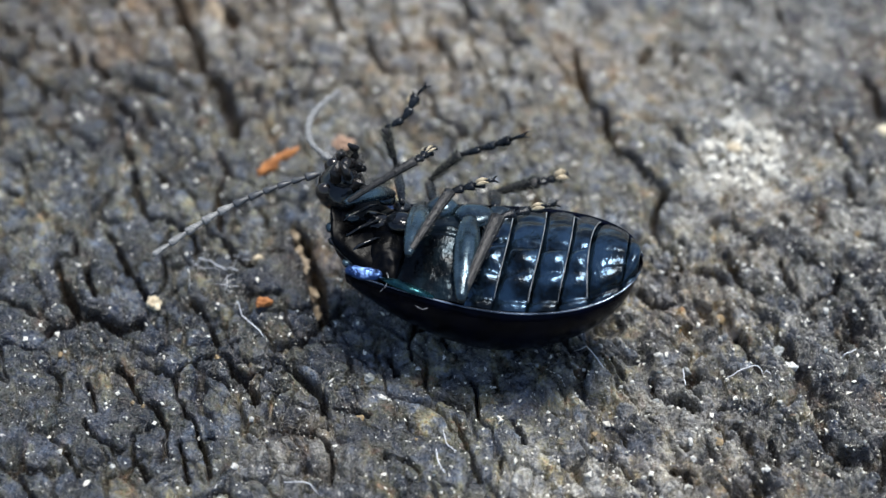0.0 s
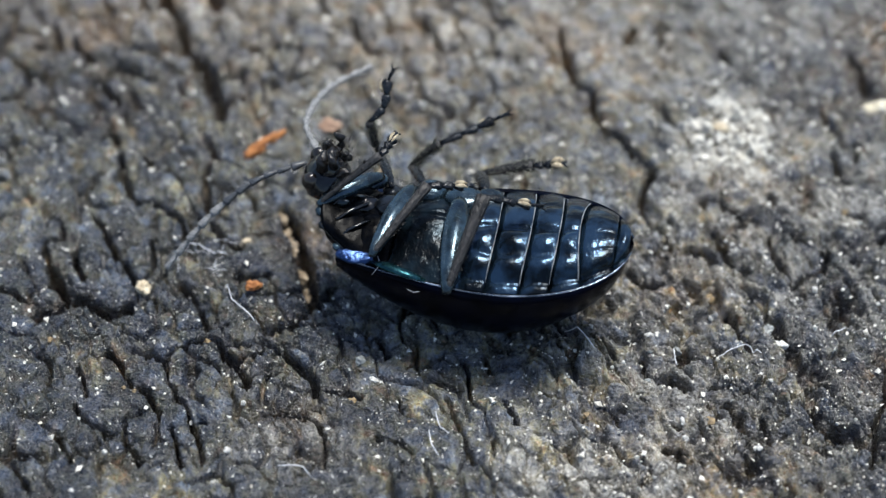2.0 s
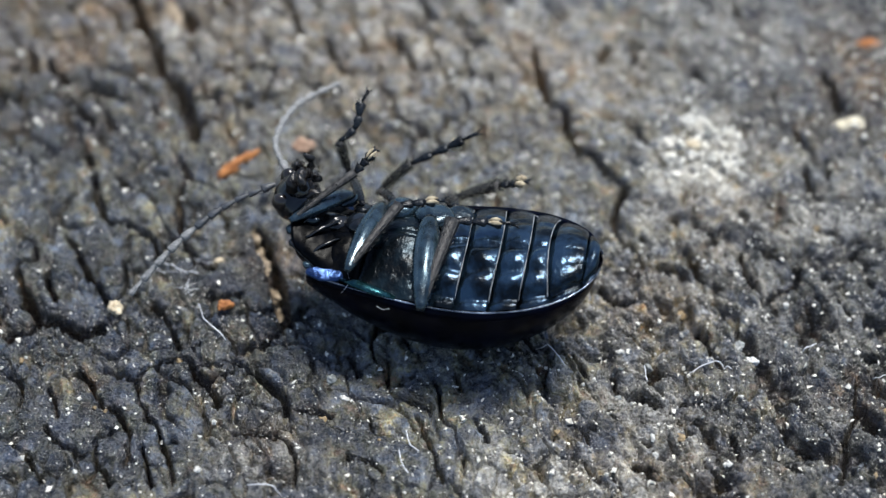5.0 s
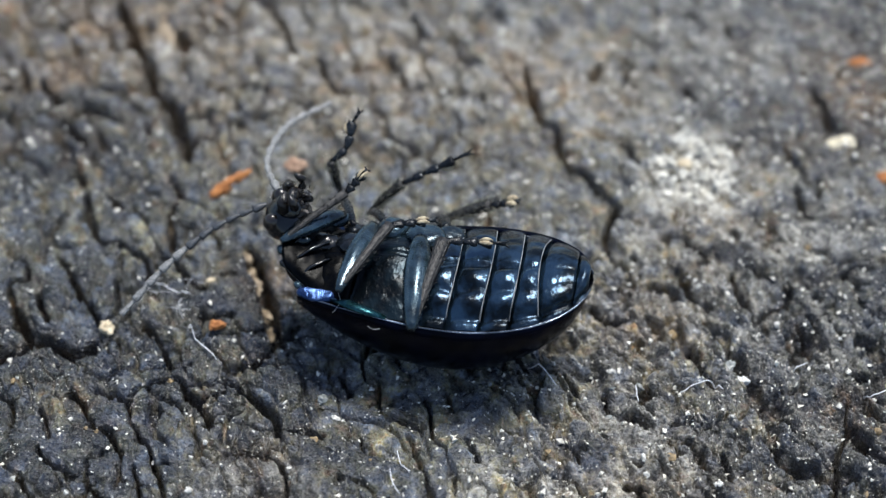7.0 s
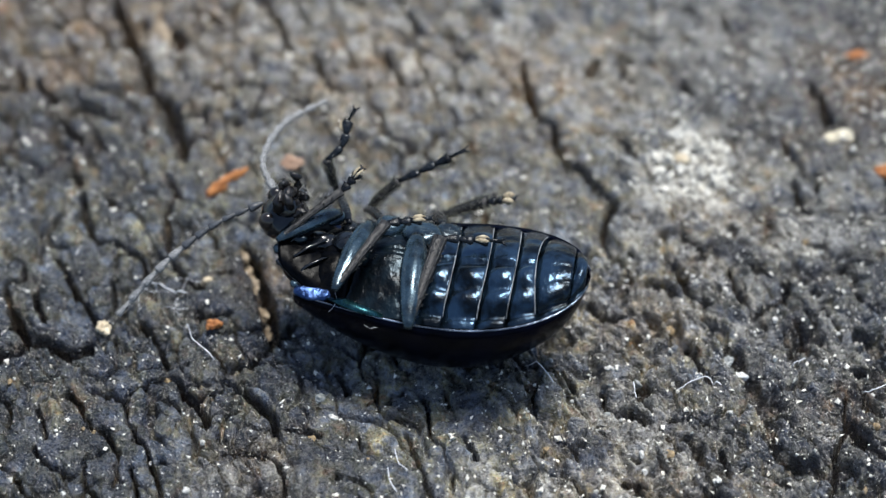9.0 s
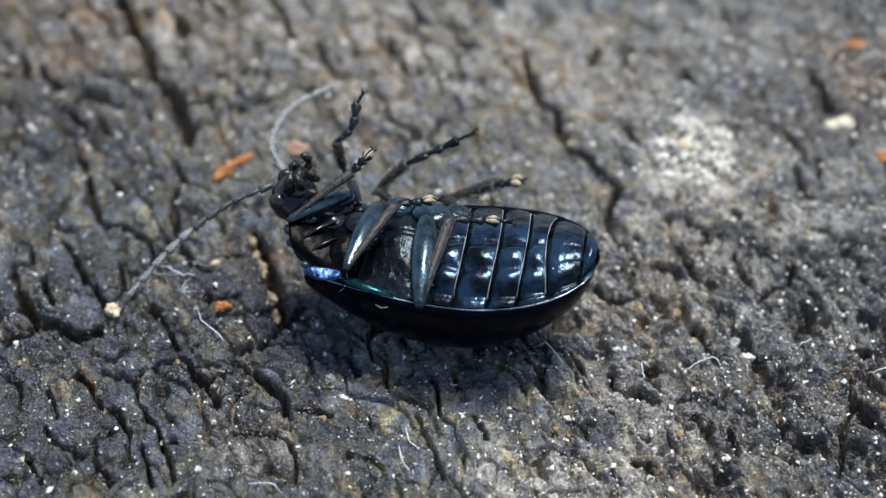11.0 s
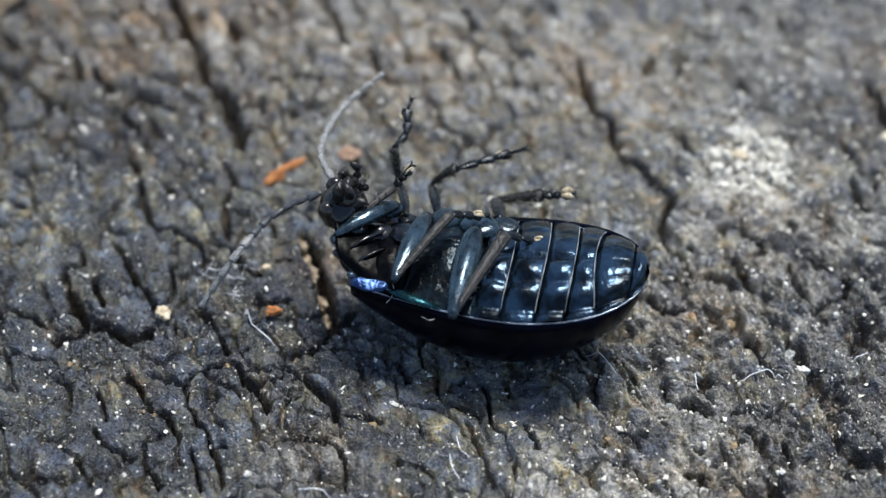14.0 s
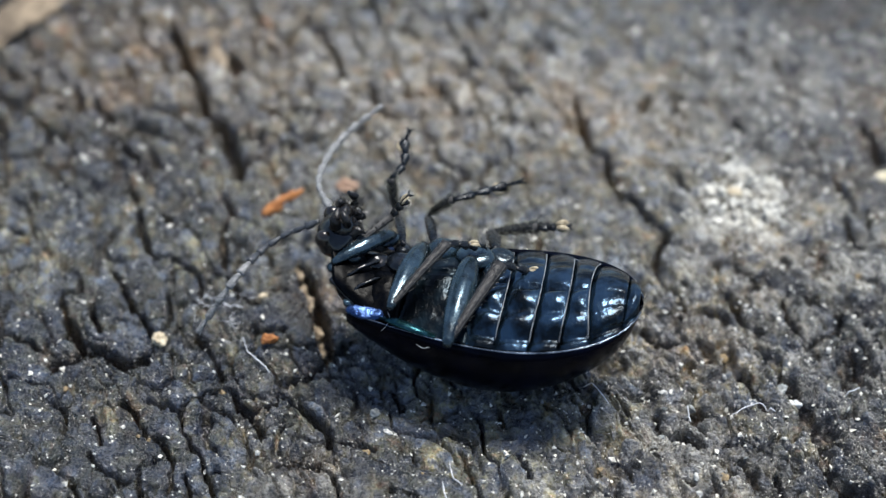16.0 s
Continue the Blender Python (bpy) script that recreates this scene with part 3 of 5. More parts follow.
def part(name, bm, mat, parent=None, label="", smooth=True):
    """Links a bmesh, given in millimetres, as one mesh object."""
    bmesh.ops.scale(bm, vec=(MM, MM, MM), verts=bm.verts)
    bmesh.ops.recalc_face_normals(bm, faces=bm.faces)
    me = bpy.data.meshes.new(name)
    bm.to_mesh(me)
    bm.free()
    for one in (mat if isinstance(mat, (list, tuple)) else [mat]):
        me.materials.append(one)
    if smooth:
        me.polygons.foreach_set("use_smooth", [True] * len(me.polygons))
    ob = new(name, me)
    if parent is not None:
        ob.parent = parent
    if label:
        ob["label"] = label
    return ob


def loft(bm, rings, close=True, index=0, cap=True):
    """Skins rings of equal length; each ring is a closed loop."""
    loops = [[bm.verts.new(p) for p in ring] for ring in rings]
    n = len(loops[0])
    for a, b in zip(loops, loops[1:]):
        for k in range(n if close else n - 1):
            bm.faces.new((a[k], a[(k + 1) % n], b[(k + 1) % n], b[k])).material_index = index
    if cap and close:
        for ring in (loops[0], loops[-1]):
            bm.faces.new(ring).material_index = index
    return loops


def tube(bm, points, radii, sides=10, flat=1.0, index=0, up=(0, 0, 1)):
    """A tapered tube along points; flat squeezes it across the up direction."""
    pts = [Vector(p) for p in points]
    rings = []
    for k, p in enumerate(pts):
        ahead = (pts[min(k + 1, len(pts) - 1)] - pts[max(k - 1, 0)]).normalized()
        side = ahead.cross(Vector(up))
        side = side.normalized() if side.length > 1e-6 else ahead.orthogonal().normalized()
        top = side.cross(ahead)
        rings.append([p + side * (radii[k] * math.cos(2 * math.pi * s / sides)) + top * (radii[k] * flat * math.sin(2 * math.pi * s / sides))
                      for s in range(sides)])
    loft(bm, rings, index=index)


def ball(bm, centre, radii, turn=None, seg=14, rings=9, index=0):
    m = Matrix.Translation(centre) @ (turn.to_4x4() if turn else Matrix()) @ Matrix.Diagonal((*radii, 1))
    made = bmesh.ops.create_uvsphere(bm, u_segments=seg, v_segments=rings, radius=1.0, matrix=m)
    for v in made["verts"]:
        for f in v.link_faces:
            f.material_index = index


def roughen(bm, amount, scale, seed=0.0):
    for v in bm.verts:
        v.co += noise.noise_vector(v.co * scale + Vector((seed, seed, seed))) * amount


# ---- ground ----
def build_ground():
    step = 0.033
    xs = np.arange(-15.5, 13.5, step)
    ys = np.concatenate([np.arange(-7.6, 3.5, 0.029), np.arange(3.5, 15.5, 0.042)])
    grow = np.cumsum(step * 1.26 ** np.arange(1, 48))
    xs = np.concatenate([xs[0] - grow[::-1], xs, xs[-1] + grow])
    ys = np.concatenate([ys[0] - grow[::-1], ys, ys[-1] + grow])
    gx, gy = np.meshgrid(xs, ys)
    z, ash, rust_and_shade, char_and_vignette, brown, worn = wood_surface(gx, gy)
    me = bpy.data.meshes.new("ground")
    w, h = len(xs), len(ys)
    idx = np.arange(w * h).reshape(h, w)
    quads = np.stack([idx[:-1, :-1], idx[:-1, 1:], idx[1:, 1:], idx[1:, :-1]], -1).reshape(-1, 4)
    me.vertices.add(w * h)
    me.vertices.foreach_set("co", (np.stack([gx, gy, z], -1) * MM).astype(np.float32).ravel())
    me.loops.add(quads.size)
    me.loops.foreach_set("vertex_index", quads.ravel().astype(np.int32))
    me.polygons.add(len(quads))
    me.polygons.foreach_set("loop_start", np.arange(0, quads.size, 4, dtype=np.int32))
    me.polygons.foreach_set("use_smooth", np.ones(len(quads), dtype=bool))
    for name, values in (("ash", ash), ("rust_and_shade", rust_and_shade), ("char_and_vignette", char_and_vignette), ("brown", brown), ("worn", worn)):
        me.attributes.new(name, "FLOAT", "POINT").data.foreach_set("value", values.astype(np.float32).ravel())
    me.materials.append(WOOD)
    me.update()
    me.validate()
    return tagged(new("ground", me), "weathered charred grey-black wood with deep cracks", "wood", kind="structure")


build_ground()



# ---- clutter on the wood ----
def chip(name, at, size, turn, mat, label, category, seed, lift=0.3, detail=4):
    """A broken bit of bark or a grain, resting on the wood. size: long, wide, high."""
    bm = bmesh.new()
    bmesh.ops.create_icosphere(bm, subdivisions=detail, radius=0.5)
    rng = Vector((seed, seed * 1.7, 0.3))
    for v in bm.verts:
        v.co *= 1 + 0.60 * noise.noise(v.co * 2.0 + rng) + 0.34 * noise.noise(v.co * 5.0 + rng) - 0.35 * abs(noise.noise(v.co * 8.0 + rng))
        v.co = Vector((v.co.x * size[0], v.co.y * size[1], v.co.z * size[2]))
    ob = part(name, bm, mat)
    r = 0.3 * min(size[0], size[1])
    under = [height_at(at[0] + r * math.cos(k), at[1] + r * math.sin(k)) for k in range(6)]
    ob.matrix_basis = pose(*mm(at[0], at[1], 0.5 * (max(under) + sum(under) / 6) + size[2] * lift), 0, 0, turn)
    return tagged(ob, label, category)


chip("bark_splinter", (-6.2, 3.7), (1.05, 0.28, 0.26), 48, ORANGE, "orange-brown splinter of bark on charred wood", "bark", 1.0)
chip("bark_chip", (-4.66, 4.45), (0.5, 0.42, 0.25), 10, PINK, "small reddish-tan bark chip on charred wood", "bark", 2.0)
chip("bark_chip", (-5.84, -1.02), (0.34, 0.32, 0.2), 50, ORANGE, "small orange bark crumb in a crack", "bark", 3.0)
chip("bark_chip", (9.4, 9.2), (0.6, 0.4, 0.2), 20, ORANGE, "blurred orange bark chip on the wood", "bark", 4.0)
chip("bark_chip", (9.5, 4.5), (0.6, 0.45, 0.3), -30, ORANGE, "orange bark crumb beside a cream grain", "bark", 5.0)
chip("seed", (8.55, 6.0), (0.62, 0.40, 0.36), -8, CREAM, "cream oval seed on charred wood", "seed", 6.0)
chip("wood_chip", (-8.22, -1.2), (0.34, 0.46, 0.3), 10, TAN, "small pale tan wood chip", "chip", 7.0)
chip("wood_chip", (-6.17, 0.5), (0.32, 0.24, 0.2), 30, TAN, "tiny pale crumb on a dark block", "chip", 8.0)
chip("sand_grain", (5.42, 5.5), (0.24, 0.30, 0.26), 60, WHITE, "bright white mineral grain on a pale patch", "grain", 9.0)
chip("sand_grain", (4.62, 4.7), (0.30, 0.40, 0.16), 20, TAN, "dull white crust on a pale patch", "grain", 10.0)
chip("sand_grain", (5.49, -1.95), (0.30, 0.22, 0.2), -15, PALE_GRAIN, "smooth white sand grain on grey wood", "grain", 11.0)
chip("sand_grain", (5.25, -1.6), (0.18, 0.38, 0.18), -15, GREY_GRAIN, "grey oblong sand grain on grey wood", "grain", 12.0)
for k, (at, size, turn) in enumerate((((-5.55, 1.5), (0.22, 0.5, 0.2), 30), ((-5.35, 1.0), (0.26, 0.62, 0.2), 20), ((-5.15, 0.45), (0.2, 0.55, 0.18), 12),
                                     ((-4.95, 0.0), (0.24, 0.42, 0.16), 34), ((-4.8, -0.45), (0.18, 0.4, 0.14), 5))):
    tagged(chip("wood_splinter", at, size, turn, SPLINTER, "torn tan wood splinter in a crack", "splinter", 13.0 + k * 0.37, 0.15), group="torn splinters in the crack")
chip("wood_splinter", (-14.3, 10.9), (4.6, 1.2, 0.4), 66, GREY_SPLINTER, "pale weathered sliver of wood", "splinter", 15.0)
chip("wood_splinter", (-8.6, 9.6), (0.45, 1.3, 0.2), 24, SPLINTER, "rusty-brown splinter along a crack", "splinter", 16.0)


# larger grains: place and breadth
WHITE_GRAINS = ((-8.27, -5.65, 0.16), (-5.84, -5.50, 0.18), (-6.90, -2.13, 0.13), (-9.01, -4.24, 0.10), (-6.71, -4.59, 0.10), (-5.67, -4.25, 0.16), (-3.91, -4.76, 0.14), (-3.04, -3.51, 0.21), (-2.37, -2.65, 0.12), (-2.09, -4.87, 0.10), (0.27, -1.80, 0.17), (2.71, -1.89, 0.19), (2.12, -2.74, 0.12), (3.29, -4.30, 0.19), (3.33, -4.69, 0.16), (0.42, -3.93, 0.12), (0.88, -3.99, 0.14), (6.35, -0.39, 0.20), (5.00, -2.87, 0.16), (5.18, -3.05, 0.13), (8.24, -2.33, 0.14), (6.46, -4.03, 0.12), (6.77, -3.64, 0.12), (4.79, -4.92, 0.15), (1.47, -1.75, 0.11), (3.97, 3.84, 0.16), (4.65, 1.00, 0.15), (4.59, 6.62, 0.22))
TAN_GRAINS = ((-6.66, -2.48, 0.17), (-3.46, -4.03, 0.21), (-2.26, -4.61, 0.13), (1.35, -3.97, 0.16), (3.85, -4.23, 0.25), (8.17, -3.27, 0.23), (7.70, -5.00, 0.17), (4.07, -0.53, 0.32), (7.31, 2.24, 0.21), (-8.19, -3.94, 0.14), (-7.95, -4.01, 0.15), (-9.99, -2.68, 0.19))
GREY_GRAINS = ((-3.36, -3.02, 0.28), (-4.67, -3.08, 0.15), (3.30, -2.15, 0.22), (2.64, -3.14, 0.20), (0.10, -2.46, 0.19), (-0.76, 7.49, 0.26), (-2.49, 5.52, 0.30), (7.68, 2.07, 0.18), (-4.82, 8.94, 0.29), (-6.70, 8.18, 0.26), (-11.54, 6.00, 0.22))
for spots, mat, label in ((WHITE_GRAINS, CRUST, "small white mineral grain on charred wood"), (TAN_GRAINS, OCHRE, "small ochre wood crumb on charred wood"),
                          (GREY_GRAINS, GREY_GRAIN, "small pale grey flake on charred wood")):
    for k, (x, y, wide) in enumerate(spots):
        shape = random.Random(k * 7 + len(spots))
        tagged(chip("sand_grain" if mat is CRUST else "wood_crumb" if mat is OCHRE else "flake", (x, y), (wide * shape.uniform(0.6, 1.1), wide * shape.uniform(0.5, 0.9), wide * shape.uniform(0.4, 0.7)),
                    shape.uniform(0, 180), mat, label, "grain", 30.0 + k * 1.3, 0.02, 3), group="grains on the wood")


def fibre(points, radius, label, seed, lift=0.06):
    """A thin hair or thread lying over the wood."""
    rng = random.Random(seed)
    pts = [Vector((x, y, 0)) for x, y in points]
    fine = []
    for a, b in zip(pts, pts[1:]):
        for k in range(6):
            fine.append(a.lerp(b, k / 6))
    fine.append(pts[-1])
    bend = Vector((rng.uniform(-1, 1), rng.uniform(-1, 1), 0)) * 0.12
    out = []
    for k, p in enumerate(fine):
        q = p + bend * math.sin(math.pi * k / (len(fine) - 1)) + noise.noise_vector(p * 1.5 + Vector((seed, 0, 0))) * 0.06
        out.append(Vector((q.x, q.y, height_at(q.x, q.y) + lift + 0.04 * math.sin(k * 0.9 + seed))))
    # threads span hollows
    zs = [p.z for p in out]
    out = [Vector((p.x, p.y, max(zs[max(0, k - 2):k + 3]))) for k, p in enumerate(out)]
    bm = bmesh.new()
    tube(bm, out, [radius] * len(out), 5)
    return tagged(part("fibre", bm, FIBRE), label, "fibre", "fibres on the wood")


FIBRES = (((-6.45, -1.08), (-6.12, -1.66), (-5.69, -2.14)), ((4.15, -2.39), (4.63, -2.2), (5.04, -2.35)), ((-1.83, -4.98), (-1.6, -5.55)),
          ((8.05, -2.3), (8.5, -2.2)), ((0.9, -1.95), (1.5, -2.75)), ((-4.75, -5.95), (-4.1, -6.0)), ((-1.7, -4.4), (-1.4, -5.0)),
          ((-7.5, 0.3), (-7.0, -0.1), (-6.5, -0.2)), ((3.2, -2.3), (3.25, -2.7)), ((6.6, -1.7), (6.9, -1.5)))
for k, line in enumerate(FIBRES):
    fibre(line, 0.012, "fine white fibre lying on charred wood", k + 1)
for k in range(9):
    rng = random.Random(100 + k)
    cx, cy, a = rng.uniform(-7.8, -6.6), rng.uniform(-0.7, 0.5), rng.uniform(0, 6.3)
    l = rng.uniform(0.3, 0.7)
    fibre(((cx, cy), (cx + l * math.cos(a), cy + l * math.sin(a))), 0.0045, "thin bluish web thread on charred wood", 40 + k, 0.05)


def grains_and_glints():
    rng = np.random.default_rng(5)
    # most scattered white bits are painted glints of the wood; the pale patch has grains
    n = 7500
    x, y = rng.uniform(-12.5, 10.5, n), rng.uniform(-6.5, 13.0, n)
    keep = rng.uniform(0, 1, n) < 0.35 + 0.65 * np.clip((x + 2.0 - 0.5 * y) / 6.0, 0, 1)
    x = np.concatenate([x[keep], rng.normal(4.9, 0.8, 430), rng.normal(1.6, 0.9, 160)])
    y = np.concatenate([y[keep], rng.normal(4.6, 0.9, 430), rng.normal(-5.4, 0.5, 160)])
    x = np.concatenate([x, rng.uniform(-12.0, 10.0, 300)])
    y = np.concatenate([y, rng.uniform(2.0, 11.0, 300)])
    z = wood_surface(x, y)[0]
    r = 0.019 + 0.045 * rng.uniform(0, 1, len(x)) ** 4 + 0.02 * np.clip((y - 2) / 8, 0, 1)
    crust = (np.abs(x - 4.9) < 0.9) & (np.abs(y - 4.7) < 1.1)
    r = np.where(crust, 0.03 + 0.11 * rng.uniform(0, 1, len(x)) ** 3, r)
    r[-300:] = 0.03 + 0.06 * rng.uniform(0, 1, 300) ** 3
    base = np.array([(1, 0, 0), (-1, 0, 0), (0, 1, 0), (0, -1, 0), (0, 0, 1), (0, 0, -1)], float)
    tri = np.array([(0, 2, 4), (2, 1, 4), (1, 3, 4), (3, 0, 4), (2, 0, 5), (1, 2, 5), (3, 1, 5), (0, 3, 5)])
    shape = base[None] * rng.uniform(0.6, 1.4, (len(x), 6, 1)) + rng.normal(0, 0.2, (len(x), 6, 3))
    q = rng.normal(0, 1, (len(x), 3, 3))
    shape = np.einsum("nij,nkj->nki", np.linalg.qr(q)[0], shape * rng.uniform(0.5, 1.3, (len(x), 1, 3)))
    co = shape * r[:, None, None] + np.stack([x, y, z + 0.6 * r], -1)[:, None]
    faces = tri[None] + 6 * np.arange(len(x))[:, None, None]
    me = bpy.data.meshes.new("grains_and_glints")
    me.from_pydata((co.reshape(-1, 3) * MM).tolist(), [], faces.reshape(-1, 3).tolist())
    me.materials.append(WHITE)
    return tagged(new("grains_and_glints", me), "tiny white grains and painted white glints scattered over the wood", "grains", kind="stuff")


grains_and_glints()

# ---- beetle ----
BEETLE_AT, BEETLE_TURN = (-1.504, -1.272, 0.0), -7.0
beetle = new("beetle")
tagged(beetle, "shiny blue-black leaf beetle lying on its back on charred wood", "beetle")
beetle.matrix_basis = pose(*mm(*BEETLE_AT), 0, 0, BEETLE_TURN)
RIM = 2.0


def half_width(x):
    """Half width of the wing cases from the shoulder to the tip."""
    s = (x + 2.25) / 5.95
    s = min(max(s, 0.0), 1.0)
    return 1.62 * (0.66 + 0.34 * math.sin(min(s / 0.62, 1.0) * math.pi / 2)) * (1 - max(0.0, (s - 0.52) / 0.48) ** 2.6) ** 0.5


def raise_tail(bm):
    """The hind body bends up towards the tip."""
    for v in bm.verts:
        v.co.z += 0.40 * min(max((v.co.x - 0.3) / 3.4, 0.0), 1.2) ** 1.6
    return bm


def build_elytra():
    for side, word in ((-1, "near"), (1, "far")):
        bm = bmesh.new()
        rings = []
        for i in range(37):
            s = i / 36
            x = -2.28 + 5.98 * s
            w = max(half_width(x), 0.03)
            deep = 2.03 * (math.sin(math.pi * min(max((s + 0.05) / 1.07, 0), 1)) ** 0.6) * min(1, w / 0.9) + 0.02
            outer, inner = [], []
            for k in range(15):
                a = math.pi / 2 * k / 14
                y, z = math.cos(a) ** 0.85, math.sin(a) ** 0.95
                outer.append((x, side * (w * y + 0.004), RIM + 0.05 - (deep + 0.05) * z))
                inner.append((x, side * (max(w - 0.10, 0.015) * y + 0.004), RIM + 0.02 - max(deep - 0.08, 0.01) * z))
            rings.append(outer + inner[::-1])
        loft(bm, rings)
        part("elytron", raise_tail(bm), ELYTRA, beetle, "glossy blue-black wing case")
        bm = bmesh.new()
        ball(bm, (-1.88, side * 0.96, RIM + 0.05), (0.42, 0.21, 0.12), None, 24, 16)
        roughen(bm, 0.06, 4.0, side)
        part("shoulder", bm, BLUE, beetle, "raised shoulder knob with a painted blue highlight")
        bm = bmesh.new()
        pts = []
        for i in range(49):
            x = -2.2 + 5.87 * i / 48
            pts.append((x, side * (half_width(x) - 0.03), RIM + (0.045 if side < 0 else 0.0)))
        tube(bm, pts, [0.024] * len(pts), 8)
        part("elytron_rim", raise_tail(bm), RIMMED, beetle, "raised rim of the wing case with a painted highlight")


def belly_top(x, y, lift):
    w = half_width(x) * 0.95
    return RIM + lift * max(0.0, 1 - (abs(y) / w) ** 2.2)


def build_sternites():
    cuts = (0.20, 0.83, 1.52, 2.12, 2.75, 3.34, 3.63)
    for k, (x0, x1) in enumerate(zip(cuts, cuts[1:])):
        bm = bmesh.new()
        rows, n = [], 56
        for i in range(25):
            s = i / 24
            ring = []
            for j in range(n + 1):
                q = -1 + 2 * j / n
                # hind margins bow backwards in the middle, the fourth forwards
                bows = (0.10, 0.10, 0.10, 0.08, -0.15, 0.02, 0.0)
                x = x0 + (x1 - x0) * s + (bows[k] * (1 - s) + bows[k + 1] * s) * (1 - q * q) - 0.02
                w = half_width(min(x, 3.66)) * 0.955
                y = q * w
                lift = 0.54 * (1 - 0.45 * max(0, (x - 1.6) / 2.1) ** 2)
                z = belly_top(x, y, lift) + 0.075 * s - 0.07 * math.exp(-(s / 0.10) ** 2) - 0.11 * math.exp(-((q + 0.84) / 0.06) ** 2)
                dome = 1 - (2 * s - 1) ** 2
                z += 0.05 * dome - 0.02
                z += 0.016 * noise.noise(Vector((x * 2.0, y * 2.2, k * 3.1))) + 0.006 * noise.noise(Vector((x * 7.0, y * 5.0, k * 1.7)))
                wave = 0.05 * noise.noise(Vector((x * 1.7, k * 2.3, 4.0)))
                if k < 5:
                    # lengthwise furrows part each plate into swellings
                    soft = 1.0 if k < 3 else 0.6 if k == 3 else 0.2
                    z -= soft * dome ** 0.4 * (0.085 * math.exp(-((q + 0.09 - wave) / 0.05) ** 2) + 0.06 * math.exp(-((q + 0.50 + wave) / 0.06) ** 2)
                                               + 0.035 * math.exp(-((q - 0.45) / 0.07) ** 2))
                    z += soft * dome * (0.05 * math.exp(-((q + 0.31) / 0.14) ** 2) + 0.035 * math.exp(-((q + 0.66) / 0.10) ** 2))
                ring.append((x, y, z))
            rows.append(ring)
        under = [[(x, y * 0.98, RIM - 0.12) for x, y, z in rows[0]]]
        last = [[(x + 0.015, y, z - 0.06) for x, y, z in rows[-1]], [(x, y * 0.98, RIM - 0.12) for x, y, z in rows[-1]]]
        loft(bm, under + rows + last, close=False)
        st = part("sternite", raise_tail(bm), BELLY, beetle, "glossy blue-black belly plate")
        if k < 4:
            bm = bmesh.new()
            tube(bm, [(x + 0.01, y, z - 0.005) for x, y, z in rows[-1][4:-4]], [0.004 + 0.008 * abs(math.sin(j * 0.21 + k * 1.3)) for j in range(n - 7)], 6)
            part("sternite_margin", raise_tail(bm), MEMBRANE, st, "thin pale hind margin")


def plate(name, x0, x1, lift, width, bow=0.0, dents=0.04, seed=0.0, label=""):
    bm = bmesh.new()
    rows, n = [], 52
    for i in range(27):
        s = i / 26
        ring = []
        for j in range(n + 1):
            q = -1 + 2 * j / n
            x = x0 + (x1 - x0) * s + bow * (1 - q * q)
            y = q * width * half_width(x)
            z = RIM + 0.03 + lift * max(0, 1 - abs(q - 0.12 * (1 - q * q)) ** (1.35 if name == "metasternum" else 2.4)) * (0.55 + 0.45 * math.sin(math.pi * s) ** 0.6)
            z += 0.8 * dents * noise.noise(Vector((x * 2.6 + seed, y * 2.6, 1.0))) + 0.016 * noise.noise(Vector((x * 7 + seed, y * 7, 2.0)))
            z -= 0.05 * math.exp(-(q / 0.03) ** 2)
            ring.append((x, y, z))
        rows.append(ring)
    skirt0 = [[(x, y, RIM - 0.15) for x, y, z in rows[0]]]
    skirt1 = [[(x, y, RIM - 0.15) for x, y, z in rows[-1]]]
    loft(bm, skirt0 + rows + skirt1, close=False)
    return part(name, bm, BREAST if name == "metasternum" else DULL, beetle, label)


